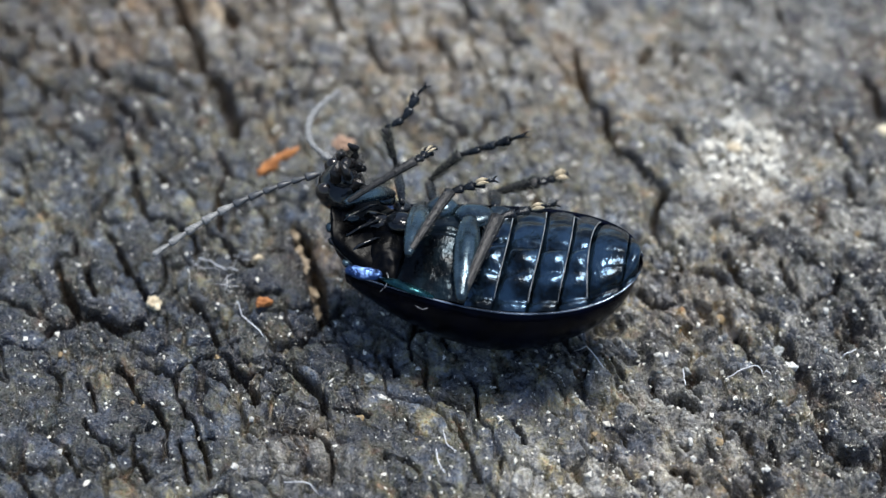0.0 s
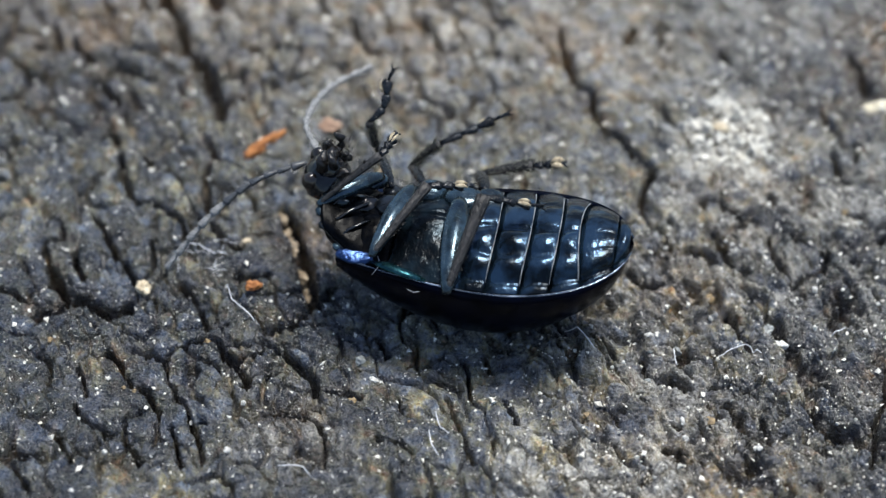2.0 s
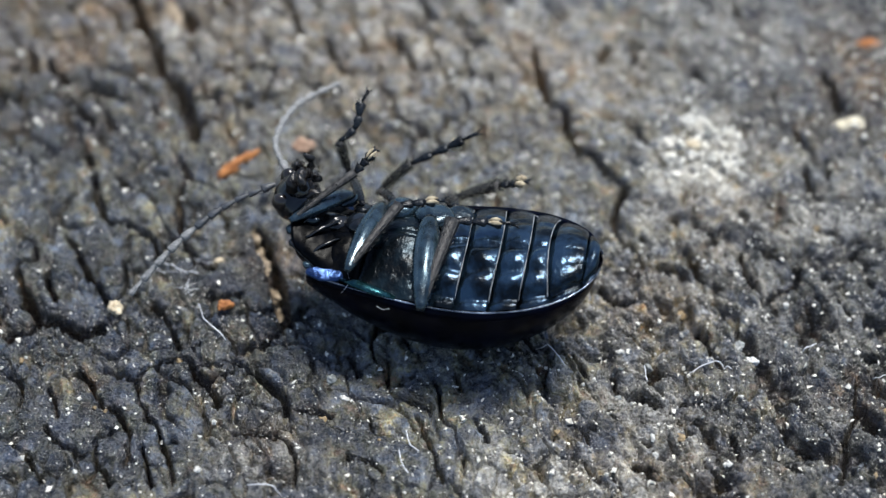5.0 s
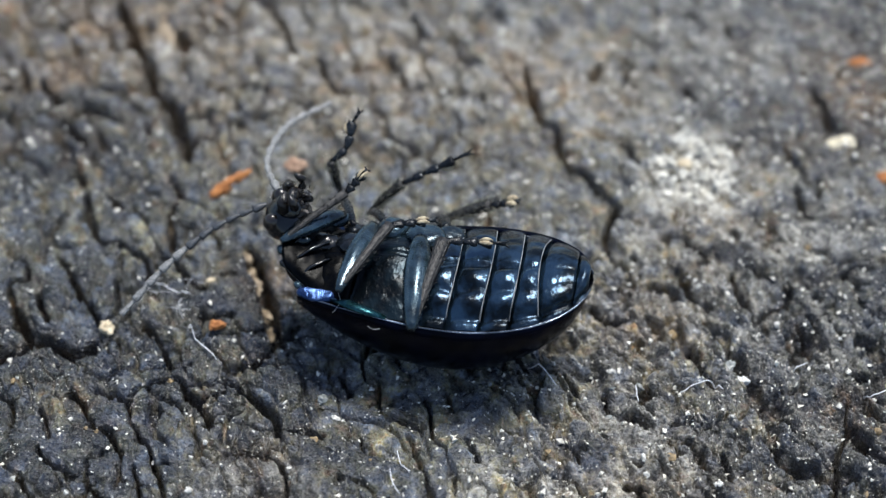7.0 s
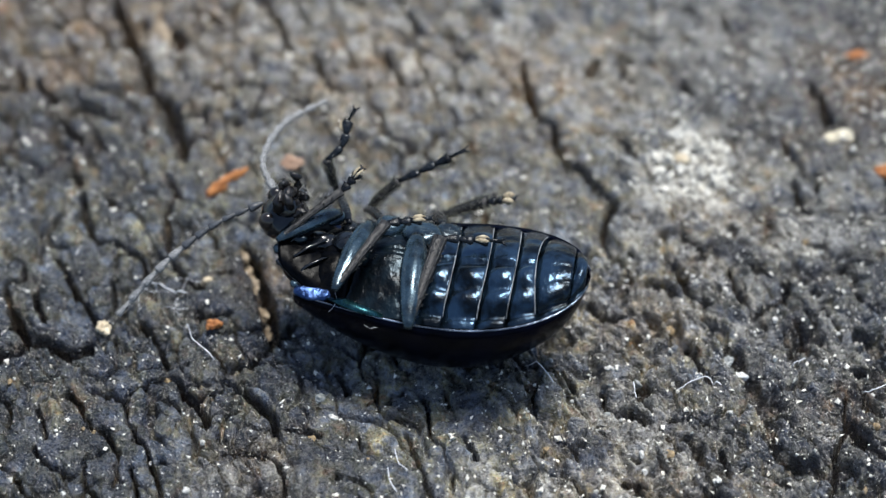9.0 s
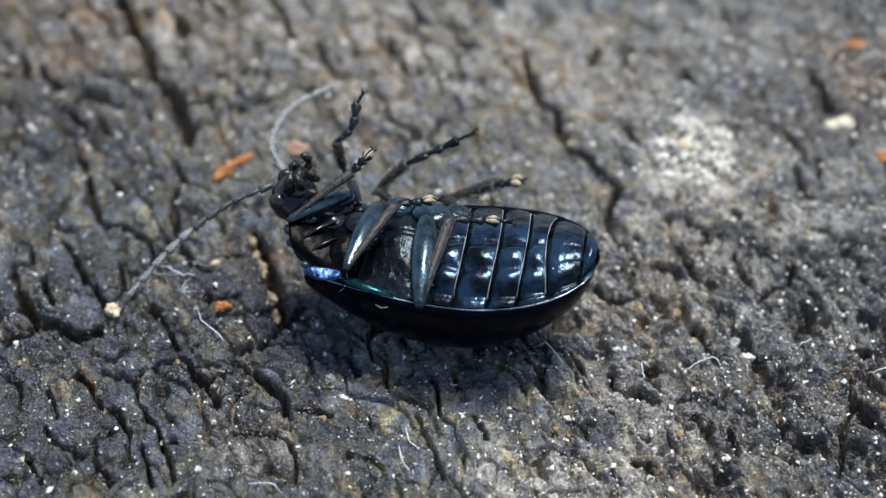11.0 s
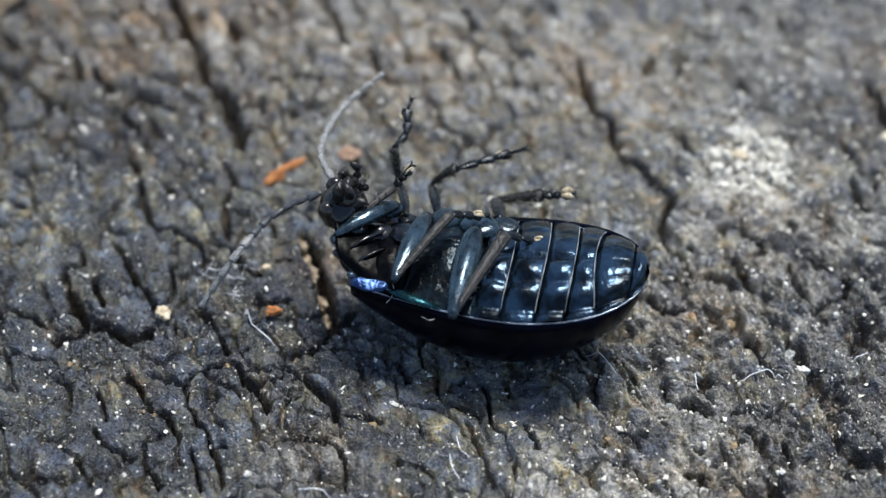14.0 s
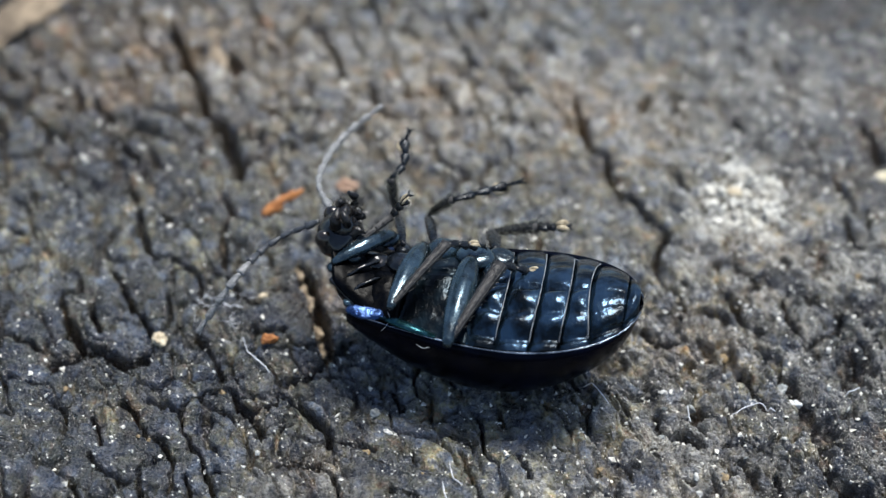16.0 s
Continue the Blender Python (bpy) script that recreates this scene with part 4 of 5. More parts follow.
def build_forebody():
    plate("metasternum", -1.25, 0.28, 0.60, 0.93, 0.10, 0.05, 2.0, "glossy dark breast plate")
    plate("mesosternum", -2.15, -1.22, 0.42, 0.90, 0.05, 0.07, 5.0, "dark middle breast plate")
    bm = bmesh.new()
    tube(bm, [(-1.55, -1.10, 2.10), (-1.2, -1.24, 2.17), (-0.8, -1.36, 2.17), (-0.35, -1.44, 2.12)], [0.05, 0.12, 0.12, 0.05], 12, 0.5)
    roughen(bm, 0.02, 6.0, 1.0)
    part("side_plate", bm, TEAL, beetle, "teal glossy side plate of the breast")
    # the fore body bends up towards the head
    bm = bmesh.new()
    rings = []
    for i in range(27):
        s = i / 26
        c = Vector((-1.75 - 0.98 * s, 0.0 + 0.42 * s, 1.92 + 0.50 * s))
        w = (1.10 - 0.16 * s) * (1 - max(0, s - 0.9) * 2.5)
        ring = []
        for k in range(48):
            a = 2 * math.pi * k / 48
            zz = math.sin(a)
            ring.append(c + Vector((0.25 * zz * (0.5 - s), w * math.copysign(abs(math.cos(a)) ** 0.8, math.cos(a)), zz * (0.34 if zz > 0 else 0.85))))
        rings.append(ring)
    loft(bm, rings)
    roughen(bm, 0.05, 2.4, 3.0)
    roughen(bm, 0.015, 7.0, 5.0)
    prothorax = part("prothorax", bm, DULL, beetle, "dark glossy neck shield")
    for at, size in (((-2.74, -0.22, 2.52), (0.13, 0.14, 0.10)), ((-2.66, -0.46, 2.36), (0.09, 0.11, 0.09)), ((-2.30, -0.82, 2.12), (0.10, 0.09, 0.07)), ((-2.36, 0.02, 2.60), (0.16, 0.09, 0.08))):
        bm = bmesh.new()
        ball(bm, at, size, None, 14, 10)
        roughen(bm, 0.03, 6.0, at[0])
        part("shield_corner", bm, LEG, prothorax, "small glossy blue-black bump")
    for a, b, r in (((-2.52, -0.10, 2.62), (-1.92, 0.52, 2.62), 0.045), ((-2.40, -0.42, 2.50), (-1.80, 0.16, 2.52), 0.05), ((-2.22, -0.66, 2.34), (-1.70, -0.22, 2.40), 0.04)):
        bm = bmesh.new()
        a, b = Vector(a), Vector(b)
        tube(bm, [a.lerp(b, k / 8) + Vector((0, 0, 0.06 * math.sin(math.pi * k / 8))) for k in range(9)], [r * (0.4 + 0.6 * math.sin(math.pi * (k + 0.5) / 9)) for k in range(9)], 8, 0.8)
        roughen(bm, 0.02, 6.0, a.x)
        part("breast_ridge", bm, BLACK, prothorax, "narrow glossy black ridge")
    for at, size in (((-1.95, 0.28, 2.36), (0.34, 0.26, 0.16)), ((-2.15, -0.38, 2.22), (0.30, 0.30, 0.14)), ((-1.35, 0.25, 2.46), (0.36, 0.28, 0.16))):
        bm = bmesh.new()
        ball(bm, at, size, None, 18, 12)
        roughen(bm, 0.03, 5.0, at[0])
        part("coxa", bm, BLACK, beetle, "rounded black leg base")
    for at, size in (((0.12, 0.62, 2.56), (0.42, 0.34, 0.16)), ((-0.62, 0.80, 2.50), (0.34, 0.30, 0.16)), ((0.62, 0.86, 2.44), (0.30, 0.28, 0.14))):
        bm = bmesh.new()
        ball(bm, at, size, None, 20, 14)
        roughen(bm, 0.04, 4.0, at[0])
        part("coxa", bm, LEG, beetle, "rounded blue-black leg base reflecting the sky")
    bm = bmesh.new()
    edge = [(-1.76 - 0.98 * s, -1.06 + 0.16 * s + 0.42 * s, 1.92 + 0.50 * s) for s in [k / 12 for k in range(13)]]
    tube(bm, edge, [0.05] * 13, 8)
    part("pronotum_rim", bm, BLACK, prothorax)


HEAD_AT = (-2.80, 0.60, 2.66)


def build_head():
    bm = bmesh.new()
    ball(bm, (0, 0, 0), (0.50, 0.60, 0.46), None, 24, 16)
    ball(bm, (0.10, 0.0, 0.34), (0.30, 0.40, 0.28), None, 18, 12)
    roughen(bm, 0.05, 3.0, 7.0)
    head = part("head", bm, BLACK, beetle, "glossy black head bent over the breast")
    for side in (-1, 1):
        bm = bmesh.new()
        ball(bm, (-0.26, side * 0.40 + 0.03, 0.14), (0.20, 0.17, 0.22), None, 18, 14)
        part("eye", bm, EYE, head, "glossy black bulging eye")
        bm = bmesh.new()
        tube(bm, [(-0.02, side * 0.28, 0.44), (-0.04, side * 0.27, 0.64), (0.0, side * 0.10, 0.82)], [0.15, 0.13, 0.04], 8)
        part("mandible", bm, MOUTH, head, "dark brown jaw")
        bm = bmesh.new()
        tube(bm, [(0.16, side * 0.22, 0.46), (0.24, side * 0.34, 0.62), (0.24, side * 0.38, 0.78), (0.14, side * 0.31, 0.93)], [0.06, 0.09, 0.10, 0.05], 8)
        roughen(bm, 0.04, 9.0, side)
        part("palp", bm, MOUTH, head, "short jointed mouth feeler")
    for at, size in (((0.30, -0.06, 0.46), (0.17, 0.12, 0.07)), ((0.38, 0.10, 0.54), (0.12, 0.07, 0.10)), ((0.24, 0.14, 0.62), (0.06, 0.12, 0.09)), ((0.38, -0.22, 0.32), (0.20, 0.12, 0.08))):
        bm = bmesh.new()
        ball(bm, at, size, None, 14, 10)
        roughen(bm, 0.10, 8.0, at[1])
        part("mouth_plate", bm, MOUTH, head, "small dark mouth plate")
    bm = bmesh.new()
    ball(bm, (0.12, 0.0, 0.62), (0.14, 0.22, 0.16), None, 14, 10)
    rng = random.Random(3)
    for k in range(90):
        p = Vector((rng.uniform(-0.1, 0.5), rng.uniform(-0.35, 0.35), rng.uniform(0.5, 0.8)))
        d = Vector((rng.uniform(-1, 1), rng.uniform(-1, 1), rng.uniform(0.2, 1.2))).normalized()
        tube(bm, [p, p + d * rng.uniform(0.08, 0.2)], [0.010, 0.003], 3)
    part("mouth", bm, MOUTH, head, "bristly dark mouthparts")
    return head


def build_hairs():
    for pts in (((-1.42, -1.0, 2.2), (-1.36, -1.12, 2.19), (-1.36, -1.24, 2.14), (-1.40, -1.36, 2.10), (-1.47, -1.42, 2.05)), ((-0.70, -1.60, 1.97), (-0.56, -1.66, 1.95), (-0.44, -1.62, 1.97)),
                ((1.87, 1.08, 2.36), (2.02, 1.18, 2.36), (2.18, 1.2, 2.36), (2.30, 1.14, 2.36), (2.37, 1.0, 2.38))):
        bm = bmesh.new()
        tube(bm, pts, [0.0034] * len(pts), 5)
        part("hair", bm, FIBRE, beetle, "pale stray hair")


build_elytra()
build_hairs()
build_sternites()
build_forebody()
head = build_head()

# leg joints (coxa, knee, ankle, claw) in the beetle's space, in mm, for seven postures
JOINTS = {}
JOINTS["NF"] = {
    "A": ((-1.71, 0.88, 2.65), (-2.39, -0.28, 3.31), (-1.12, 0.54, 3.94), (-0.84, 1.14, 3.84)),
    "B": ((-1.71, 0.88, 2.65), (-2.2, -0.5, 2.97), (-1.76, 1.05, 2.65), (-1.55, 0.78, 3.23)),
    "C": ((-1.71, 0.88, 2.65), (-2.85, -0.09, 2.55), (-1.73, 0.26, 3.7), (-1.6, 0.92, 3.69)),
    "D": ((-1.71, 0.88, 2.65), (-2.74, -0.2, 2.75), (-1.61, 0.85, 3.3), (-1.24, 1.32, 3.6)),
    "E": ((-1.71, 0.88, 2.65), (-2.46, -0.39, 2.9), (-1.83, 1.11, 2.69), (-1.59, 0.85, 3.26)),
    "F": ((-1.71, 0.88, 2.65), (-2.71, -0.23, 2.67), (-1.79, 1.09, 2.95), (-1.41, 1.3, 3.47)),
    "G": ((-1.71, 0.88, 2.65), (-2.62, -0.28, 2.8), (-1.75, 1.0, 2.95), (-1.62, 0.92, 3.5)),
}
JOINTS["NM"] = {
    "A": ((-1.02, 0.7, 2.6), (-0.91, -1.24, 3.05), (-0.39, 0.48, 3.28), (0.5, 0.79, 3.5)),
    "B": ((-1.02, 0.7, 2.6), (-1.95, -1.0, 2.35), (-0.66, 0.05, 3.05), (0.15, -0.25, 3.1)),
    "C": ((-1.02, 0.7, 2.6), (-1.55, -1.21, 2.4), (-0.6, -0.07, 3.43), (0.32, 0.16, 3.27)),
    "D": ((-1.02, 0.7, 2.6), (-1.34, -1.27, 2.6), (-0.58, 0.31, 3.05), (0.34, 0.61, 3.05)),
    "E": ((-1.02, 0.7, 2.6), (-1.88, -1.07, 2.29), (-0.59, -0.1, 3.11), (0.18, -0.62, 3.35)),
    "F": ((-1.02, 0.7, 2.6), (-1.31, -1.27, 2.61), (-0.42, 0.18, 3.23), (0.29, 0.7, 2.83)),
    "G": ((-1.02, 0.7, 2.6), (-1.75, -1.15, 2.47), (-0.56, -0.1, 3.35), (0.2, 0.18, 2.84)),
}
JOINTS["NH"] = {
    "A": ((0.05, 0.39, 2.65), (0.26, -1.78, 2.53), (0.66, 0.16, 3.04), (1.79, 0.8, 3.03)),
    "B": ((0.05, 0.39, 2.65), (-0.38, -1.63, 1.94), (0.51, -0.02, 2.85), (1.7, -0.53, 3.01)),
    "C": ((0.05, 0.39, 2.65), (0.08, -1.75, 2.21), (0.62, -0.36, 3.62), (1.71, 0.06, 3.04)),
    "D": ((0.05, 0.39, 2.65), (0.23, -1.75, 2.25), (0.57, 0.15, 2.95), (1.86, 0.3, 2.9)),
    "E": ((0.05, 0.39, 2.65), (-0.44, -1.68, 2.16), (0.46, 0.04, 2.83), (1.71, -0.27, 3.03)),
    "F": ((0.05, 0.39, 2.65), (-0.05, -1.76, 2.28), (0.73, -0, 3), (1.69, 0.59, 2.37)),
    "G": ((0.05, 0.39, 2.65), (-0.06, -1.77, 2.35), (0.63, 0.03, 3.04), (1.77, 0.45, 2.58)),
}
JOINTS["FF"] = {
    "A": ((-1.47, 0.82, 2.5), (-1.94, 2.41, 2.06), (-2.22, 2.64, 2.9), (-1.46, 3.51, 3.52)),
    "B": ((-1.47, 0.82, 2.5), (-2.1, 2.28, 1.84), (-2.22, 2.44, 2.74), (-2.12, 2.3, 4.04)),
    "C": ((-1.47, 0.82, 2.5), (-2.08, 2.36, 2.05), (-2.22, 2.23, 2.95), (-1.91, 3.22, 3.76)),
    "D": ((-1.47, 0.82, 2.5), (-2.07, 2.32, 1.9), (-2.27, 2.34, 2.8), (-1.8, 3.34, 3.5)),
    "E": ((-1.47, 0.82, 2.5), (-2.03, 2.38, 2.05), (-2.24, 2.78, 2.85), (-2.53, 4.06, 2.94)),
    "F": ((-1.47, 0.82, 2.5), (-1.93, 2.38, 1.95), (-2.07, 2.45, 2.86), (-1.88, 3.66, 3.34)),
    "G": ((-1.47, 0.82, 2.5), (-1.95, 2.33, 1.83), (-2.12, 1.87, 2.61), (-2.16, 2.7, 3.63)),
}
JOINTS["FM"] = {
    "A": ((-0.86, 1.09, 2.4), (-1.27, 2.54, 1.56), (-0.55, 2.68, 2.38), (0.87, 2.59, 3.25)),
    "B": ((-0.86, 1.09, 2.4), (-1.35, 2.53, 1.58), (-0.62, 2.25, 2.35), (0.79, 2.15, 3.23)),
    "C": ((-0.86, 1.09, 2.4), (-1.36, 2.54, 1.6), (-0.71, 2.37, 2.47), (0.62, 3.34, 2.69)),
    "D": ((-0.86, 1.09, 2.4), (-1.47, 2.36, 1.4), (-0.74, 2.58, 2.2), (0.69, 3.05, 2.9)),
    "E": ((-0.86, 1.09, 2.4), (-1.46, 2.62, 1.85), (-0.66, 2.33, 2.56), (0.75, 3.21, 2.58)),
    "F": ((-0.86, 1.09, 2.4), (-1.29, 2.64, 1.76), (-0.67, 2.31, 2.62), (0.74, 3.18, 2.68)),
    "G": ((-0.86, 1.09, 2.4), (-1.51, 2.57, 1.79), (-0.89, 2.11, 2.58), (0.58, 2.7, 3.06)),
}
JOINTS["FH"] = {
    "A": ((0.46, 1.19, 2.35), (0.16, 2.7, 1.33), (1.19, 2.35, 2.15), (1.81, 2.72, 2.17)),
    "B": ((0.46, 1.19, 2.35), (0.02, 2.64, 1.29), (1.19, 2.28, 1.89), (1.91, 2.33, 1.9)),
    "C": ((0.46, 1.19, 2.35), (0.11, 2.77, 1.46), (1.37, 2.62, 1.96), (2.09, 2.72, 2.01)),
    "D": ((0.46, 1.19, 2.35), (0.05, 2.58, 1.2), (1.22, 2.54, 1.9), (1.87, 2.42, 2.2)),
    "E": ((0.46, 1.19, 2.35), (0.03, 2.75, 1.46), (1.19, 2.35, 2.05), (1.9, 2.46, 2.12)),
    "F": ((0.46, 1.19, 2.35), (0.1, 2.75, 1.42), (1.2, 2.34, 2.11), (1.91, 2.44, 2.18)),
    "G": ((0.46, 1.19, 2.35), (-0.12, 2.69, 1.44), (1.13, 2.55, 1.96), (1.85, 2.56, 1.91)),
}
JOINTS["NA"] = {
    "A": ((-3.26, 0.9, 2.93), (-4.24, 0.39, 2.75), (-5.27, -0.29, 2.45), (-6.33, -1.23, 2)),
    "B": ((-3.29, 0.85, 2.88), (-4.17, 0.84, 2.18), (-4.14, -0.39, 2.42), (-4.54, 0.09, 1.07)),
    "C": ((-3.31, 0.83, 2.86), (-4.31, 0.34, 2.69), (-5.19, -0.21, 1.98), (-6, -0.6, 0.79)),
    "D": ((-3.31, 0.77, 2.8), (-4.26, 0.26, 2.5), (-5.14, -0.5, 2), (-6.01, -1.41, 1.2)),
    "E": ((-3.31, 0.85, 2.88), (-4, 1.05, 2.02), (-3.71, -0.1, 2.45), (-3.92, 0.53, 1.12)),
    "F": ((-3.28, 0.79, 2.82), (-4.24, 0.52, 2.31), (-4.74, -0.64, 2.2), (-5.47, -1.25, 1.06)),
    "G": ((-3.29, 0.83, 2.86), (-4.15, 0.94, 2.15), (-4.44, -0.29, 2.09), (-4.9, 0.18, 0.75)),
}
JOINTS["FA"] = {
    "A": ((-3.07, 1.19, 3.08), (-3.83, 2.33, 2.55), (-4.17, 3.85, 1.98), (-3.87, 5.09, 1.75)),
    "B": ((-3.1, 1.14, 3.03), (-2.91, 2.47, 2.44), (-2.06, 3.86, 2.13), (-0.86, 4.35, 2.23)),
    "C": ((-3.12, 1.12, 3.01), (-3.64, 2.42, 2.57), (-3.51, 4.02, 2.16), (-2.68, 5.02, 2.17)),
    "D": ((-3.12, 1.06, 2.95), (-3.7, 2.37, 2.6), (-3.61, 3.99, 2.3), (-2.86, 5.05, 2.2)),
    "E": ((-3.12, 1.14, 3.03), (-3.29, 2.52, 2.56), (-2.74, 4.02, 2.14), (-1.54, 4.46, 2.4)),
    "F": ((-3.09, 1.08, 2.97), (-3.67, 2.39, 2.62), (-3.57, 4.03, 2.48), (-2.79, 5, 2.88)),
    "G": ((-3.1, 1.12, 3.01), (-3.1, 2.53, 2.58), (-2.19, 3.87, 2.27), (-0.95, 4.22, 2.43)),
}
REF = Vector((0.10, -0.30, 0.95))


def aim(a, b, roll=0.0):
    """A pose at a, its x axis towards b, rolled about that axis."""
    x = (b - a).normalized()
    y = REF.cross(x).normalized()
    z = x.cross(y)
    m = Matrix((x, y, z)).transposed().to_4x4()
    m = m @ pose(0, 0, 0, roll)
    m.translation = a * MM
    return m


def chain(name, posture):
    """Joints with rigid lengths; posture is a name or (name, name, share)."""
    rest = [Vector(p) for p in JOINTS[name]["D"]]
    if isinstance(posture, str):
        goal = [Vector(p) for p in JOINTS[name][posture]]
    else:
        a, b, s = posture
        goal = [Vector(p).lerp(Vector(q), s) for p, q in zip(JOINTS[name][a], JOINTS[name][b])]
    out = [goal[0]]
    for k in range(len(goal) - 1):
        long = (rest[k + 1] - rest[k]).length
        out.append(out[-1] + (goal[k + 1] - goal[k]).normalized() * long)
    return out


def lengths(name):
    rest = [Vector(p) for p in JOINTS[name]["D"]]
    return [(b - a).length for a, b in zip(rest, rest[1:])]


def build_leg(name, thick):
    lf, lt, lg = lengths(name)
    far = name[0] == "F"
    swell = 0.62 if far else 1.0
    bm = bmesh.new()
    n = 12
    rings = []
    for k in range(19):
        q = k / 18
        r = swell * thick * (0.20 + 0.80 * math.sin(math.pi * min(1, (k + 0.6) / 19.2)) ** 0.62) * (1.08 - 0.30 * q)
        ring = []
        for a in range(28):
            c, h = math.cos(2 * math.pi * a / 28), math.sin(2 * math.pi * a / 28)
            # a shallow groove runs along the upper face
            dip = 0.34 * math.exp(-((c + 0.58) / 0.13) ** 2) * math.sin(math.pi * q) if h > 0 else 0.0
            ring.append((lf * (-0.04 + 1.07 * q), r * c, 0.12 * math.sin(math.pi * q) + r * 0.74 * h * (1 - dip)))
        rings.append(ring)
    loft(bm, rings)
    ball(bm, (0.06, 0, -0.14), (0.26, 0.19, 0.11), None, 14, 9)
    roughen(bm, 0.012, 9.0, lf)
    femur = part("femur", bm, FOOT if far else LEG, beetle, "glossy black swollen thigh")
    bm = bmesh.new()
    pts = [(lt * k / n, 0, 0.04 * math.sin(math.pi * k / n)) for k in range(n + 1)]
    tube(bm, pts, [thick * (0.28 + 0.26 * (k / n) ** 1.3) for k in range(n + 1)], 10, 0.8)
    for turn in (-0.9, 0.7):
        tube(bm, [(x, thick * (0.28 + 0.24 * (x / lt) ** 1.3) * math.sin(turn), z + 0.8 * thick * (0.28 + 0.24 * (x / lt) ** 1.3) * math.cos(turn)) for x, y, z in pts[1:]], [thick * 0.05] * n, 6)
    rng = random.Random(len(name) * 7 + int(lt * 100))
    hairs = bmesh.new()
    for k in range(260 if far else 110):
        s = rng.uniform(0.2, 1.0)
        a = rng.uniform(0, 2 * math.pi)
        r = thick * (0.26 + 0.26 * s ** 1.3)
        p = Vector((lt * s, r * math.cos(a), r * 0.8 * math.sin(a) + 0.03))
        d = Vector((1.3, math.cos(a), math.sin(a))).normalized()
        tube(hairs, [p, p + d * rng.uniform(0.08, 0.2 if far else 0.13)], [0.009 if far else 0.006, 0.002], 3)
    tibia = part("tibia", bm, SHIN, beetle, "dull dark hairy shin")
    tagged(part("bristles", hairs, FAR_BRISTLE if far else BRISTLE, tibia, "short grey bristles"), kind="stuff")

    def aside(x):
        """The far forefoot is crooked."""
        return -0.15 * math.sin(math.pi * min(x / (0.7 * lg), 1.0)) if name == "FF" else 0.0

    def segment(at, l, w):
        bm = bmesh.new()
        tube(bm, [(x, aside(x), z) for x, z in ((at, 0), (at + l * 0.3, 0.0), (at + l * 0.82, -0.01), (at + l * 0.98, -0.01), (at + l * 1.02, -0.01))],
             [0.05, w * 0.62, w, w * 0.85, w * 0.4], 10, 0.7)
        for k in range(14):
            a, q = rng.uniform(0, 2 * math.pi), rng.uniform(0.4, 1.0)
            p = Vector((at + l * q, aside(at + l * q) + w * 0.8 * math.cos(a), w * 0.5 * math.sin(a)))
            tube(bm, [p, p + Vector((0.05, 0.03 * math.cos(a), 0.03 * math.sin(a)))], [0.006, 0.002], 3)
        roughen(bm, 0.014, 9.0, at + w)
        return bm

    tarsus = part("tarsus", segment(0.0, lg * 0.30, 0.105), FOOT, beetle, "black jointed foot")
    part("tarsal_segment", segment(lg * 0.29, lg * 0.24, 0.11), FOOT, tarsus)
    part("tarsal_segment", segment(lg * 0.52, lg * 0.24, 0.13), FOOT, tarsus)
    sole = -1.0 if name in ("FF", "FM") else 1.0
    for side in (-1, 1):
        bm = bmesh.new()
        x0 = lg * 0.56
        out = 1.8 if far else 1.0
        tube(bm, [(x0, side * 0.02, sole * 0.03), (x0 + 0.07, side * 0.035 * out, sole * 0.06), (x0 + 0.18, side * 0.042 * out, sole * 0.065), (x0 + 0.27, side * 0.045 * out, sole * 0.03)],
             [r * (1.3 if far else 0.5 if name == "NF" else 0.75) for r in (0.02, 0.054, 0.064, 0.024)], 9, 0.8)
        roughen(bm, 0.014, 12.0, side + lg)
        part("foot_pad", bm, PAD, tarsus, "cream hairy sole lobe")
    bm = bmesh.new()
    tube(bm, [(lg * 0.71, 0, 0.0), (lg * 0.86, 0, 0.01), (lg * 0.98, 0, 0.0)], [0.03, 0.04, 0.055], 8)
    part("tarsal_segment", bm, FOOT, tarsus)
    for side in (-1, 1):
        bm = bmesh.new()
        tube(bm, [(lg * 0.97, side * 0.02, 0), (lg * 1.02, side * 0.07, 0.0), (lg * 1.06, side * 0.075, -0.04)], [0.024, 0.018, 0.006], 6)
        part("claw", bm, FOOT, tarsus)
    return femur, tibia, tarsus


FEELER_PIECES = 11


def curve(joints):
    """Points along a smooth way through four joints."""
    p = [joints[0] * 2 - joints[1], *joints, joints[-1] * 2 - joints[-2]]
    out = []
    for k in range(FEELER_PIECES + 1):
        t = 3 * k / FEELER_PIECES
        i = min(int(t), 2)
        f = t - i
        a, b, c, d = p[i:i + 4]
        out.append(0.5 * (b * 2 + (c - a) * f + (a * 2 - b * 5 + c * 4 - d) * f * f + (b * 3 - a - c * 3 + d) * f ** 3))
    return out


def feeler(name, posture):
    """The feeler's joints, with rigid pieces."""
    rest, goal = curve(chain(name, "D")), curve(chain(name, posture))
    out = [goal[0]]
    for k in range(FEELER_PIECES):
        out.append(out[-1] + (goal[k + 1] - goal[k]).normalized() * (rest[k + 1] - rest[k]).length)
    return out


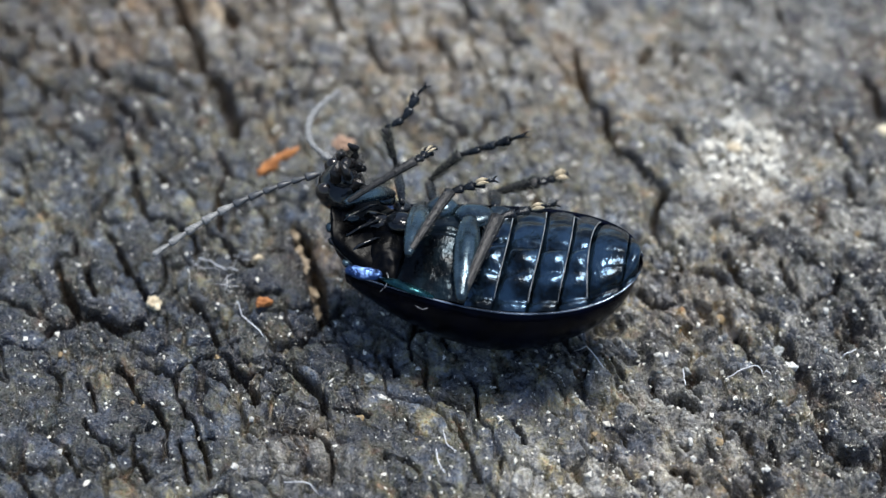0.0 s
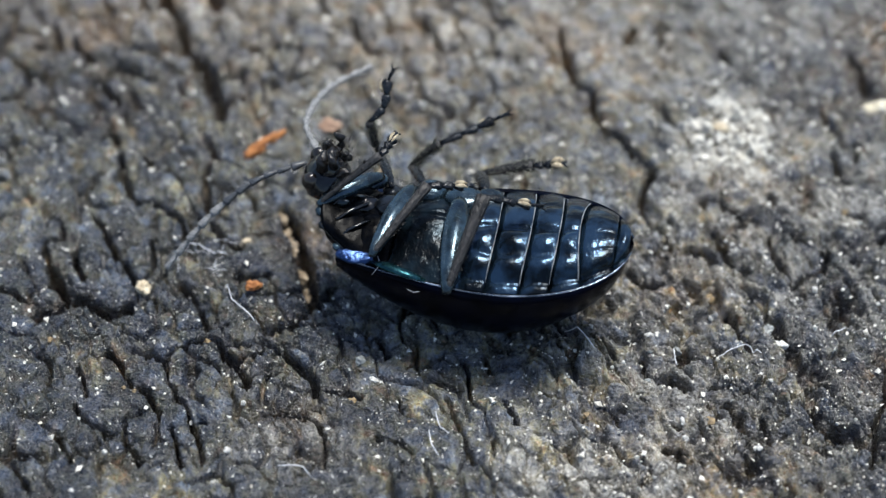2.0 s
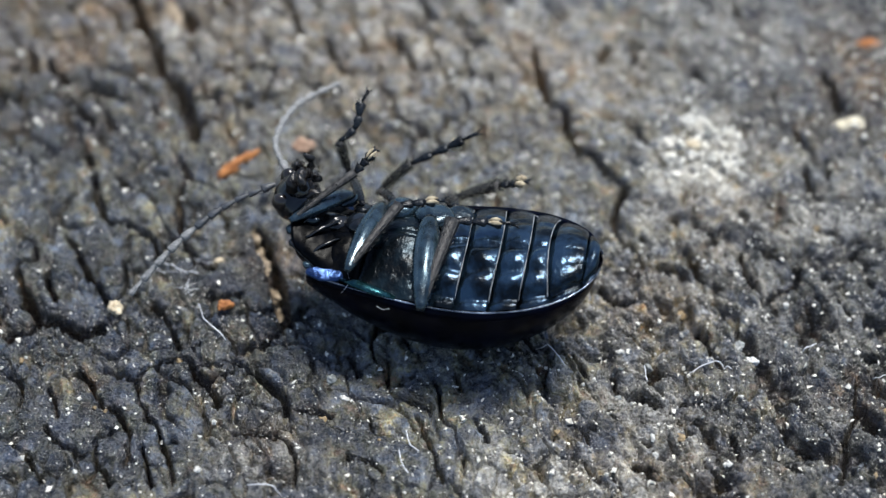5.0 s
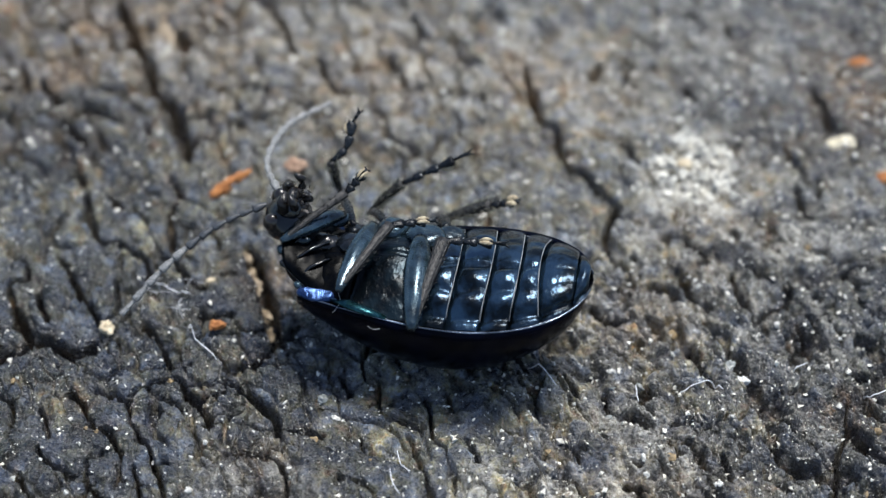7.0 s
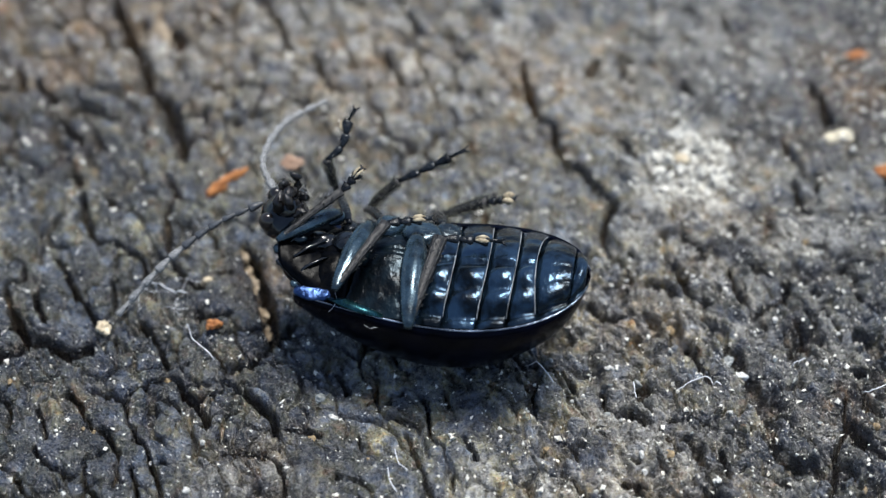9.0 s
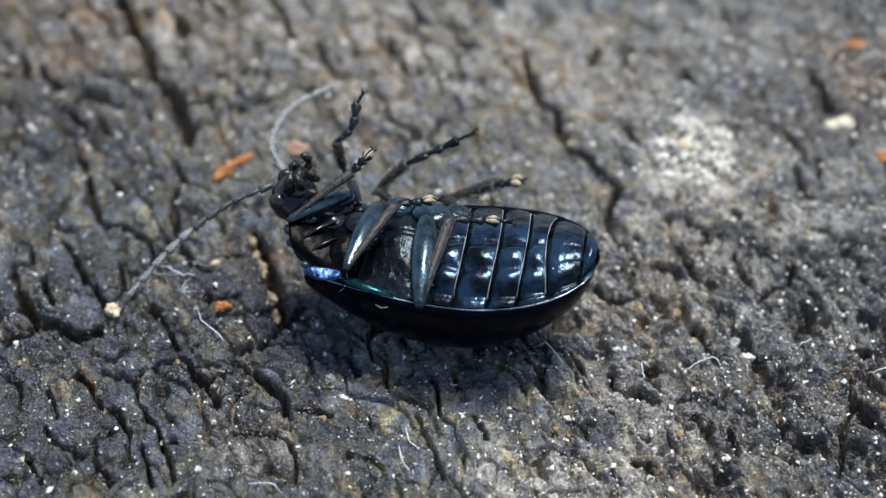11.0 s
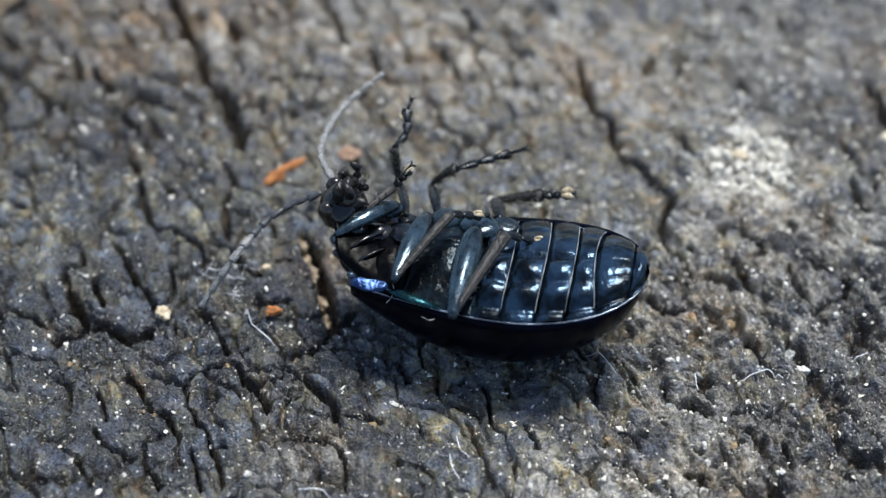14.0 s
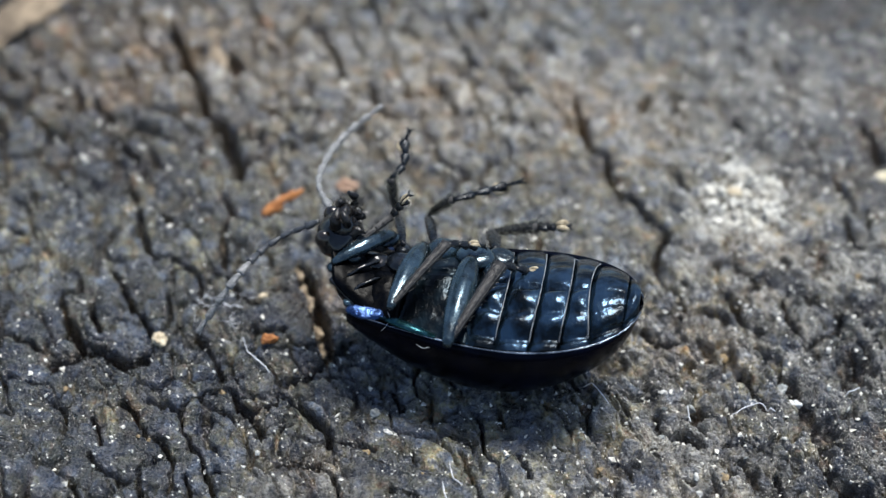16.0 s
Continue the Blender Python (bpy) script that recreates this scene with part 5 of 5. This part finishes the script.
def build_antenna(name):
    rest = curve(chain(name, "D"))
    pieces = []
    for k in range(FEELER_PIECES):
        long = (rest[k + 1] - rest[k]).length
        r = (0.085, 0.060, 0.062, 0.070, 0.078, 0.082, 0.084, 0.084, 0.080, 0.074, 0.060)[k] * 1.15
        bm = bmesh.new()
        tube(bm, [(-0.02, 0, 0), (0.10 * long, 0, 0), (0.45 * long, 0, 0.004), (0.85 * long, 0, 0.004), (0.97 * long, 0, 0), (1.01 * long, 0, 0)],
             [r * 0.40, r * 0.55, r * 0.82, r, r * 0.9, r * 0.45], 10, 0.85)
        rng = random.Random(k)
        for _ in range(26):
            a, q = rng.uniform(0, 2 * math.pi), rng.uniform(0.15, 0.95)
            p = Vector((q * long, 0.8 * r * math.cos(a), 0.7 * r * math.sin(a)))
            tube(bm, [p, p + Vector((0.06, 0.03 * math.cos(a), 0.03 * math.sin(a)))], [0.006, 0.002], 3)
        # dark base on the near feeler; all other joints carry the painted sunlight
        one = part("antenna" if k == 0 else "antenna_joint", bm, DARK_ANTENNA if name == "NA" and k < 6 else ANTENNA,
                   beetle if k == 0 else pieces[0], "thin grey-black jointed feeler" if k == 0 else "")
        pieces.append(one)
    return pieces


LEGS = {name: build_leg(name, thick) for name, thick in (("NF", 0.19), ("NM", 0.23), ("NH", 0.29), ("FF", 0.18), ("FM", 0.20), ("FH", 0.26))}
ANTENNAE = {name: build_antenna(name) for name in ("NA", "FA")}


# ---- motion of the beetle ----
TIMES = ((0.0, "A"), (0.1, "A"), (0.2, ("A", "B", 0.55)), (0.3, "B"), (0.6, "B"), (0.8, ("B", "C", 0.6)), (1.0, "C"), (1.5, "C"), (2.2, ("C", "D", 0.6)),
         (2.8, "D"), (2.9, ("D", "G", 0.5)), (3.0, "G"), (3.1, "G"), (3.3, ("G", "D", 0.5)), (3.6, "D"), (5.3, "D"), (7.0, "D"), (9.2, "D"), (11.3, "D"), (12.1, "D"),
         (12.25, ("D", "E", 0.55)), (12.4, "E"), (13.1, "E"), (13.55, "E"), (13.68, ("E", "F", 0.5)), (13.8, "F"), (16.0, "F"))
# the feelers straighten before the legs do
FEELER_TIMES = tuple((13.3, ("E", "F", 0.45)) if t == 13.1 else (13.5, ("E", "F", 0.75)) if t == 13.55 else (t, "F") if t == 13.68 else (t, p) for t, p in TIMES)
BODY = {"A": (0, 0, 0), "B": (-0.03, 0.08, 0), "C": (0, -0.05, 0), "D": (0, 0, 0), "E": (-0.06, -0.2, 0), "F": (-0.09, -0.18, 0), "G": (0.0, 0.0, 0)}
NOD = {"A": (0.05, 0.13, 0.13), "B": (0.02, 0.08, 0.08), "C": (0, 0.06, 0.06), "D": (0, 0, 0), "E": (0, 0.08, 0.08), "F": (0.03, 0.02, 0.02), "G": (0.02, 0.06, 0.06)}


# the far feet turn their soles up while the beetle struggles
ROLL = {"A": (0, 0, 0), "B": (140, 0, 0), "C": (0, 0, 0), "D": (0, 0, 0), "E": (140, 0, 0), "F": (0, 0, 0), "G": (140, 0, 0)}


def between(table, posture):
    if isinstance(posture, str):
        return Vector(table[posture])
    a, b, s = posture
    return Vector(table[a]).lerp(Vector(table[b]), s)


def motions():
    base = pose(*mm(*BEETLE_AT), 0, 0, BEETLE_TURN)
    walk(beetle, [(t, base @ Matrix.Translation(between(BODY, p) * MM)) for t, p in TIMES])
    walk(head, [(t, Matrix.Translation((Vector(HEAD_AT) + between(NOD, p)) * MM)) for t, p in TIMES])
    for name, pieces in (*LEGS.items(), *ANTENNAE.items()):
        rows = [[] for _ in pieces]
        for t, p in (FEELER_TIMES if name in ANTENNAE else TIMES):
            j = feeler(name, p) if name in ANTENNAE else chain(name, p)
            roll = between(ROLL, p)[0] if name in ("FF", "FM") else 0.0
            poses = [aim(a, b, roll * (k == 2)) for k, (a, b) in enumerate(zip(j, j[1:]))]
            # the feelers' outer joints hang on their base, leg segments on the body
            first = poses[0].inverted() if name in ANTENNAE else Matrix()
            for k, m in enumerate(poses):
                rows[k].append((t, first @ m if k else m))
        for piece, keyed in zip(pieces, rows):
            walk(piece, keyed)


motions()
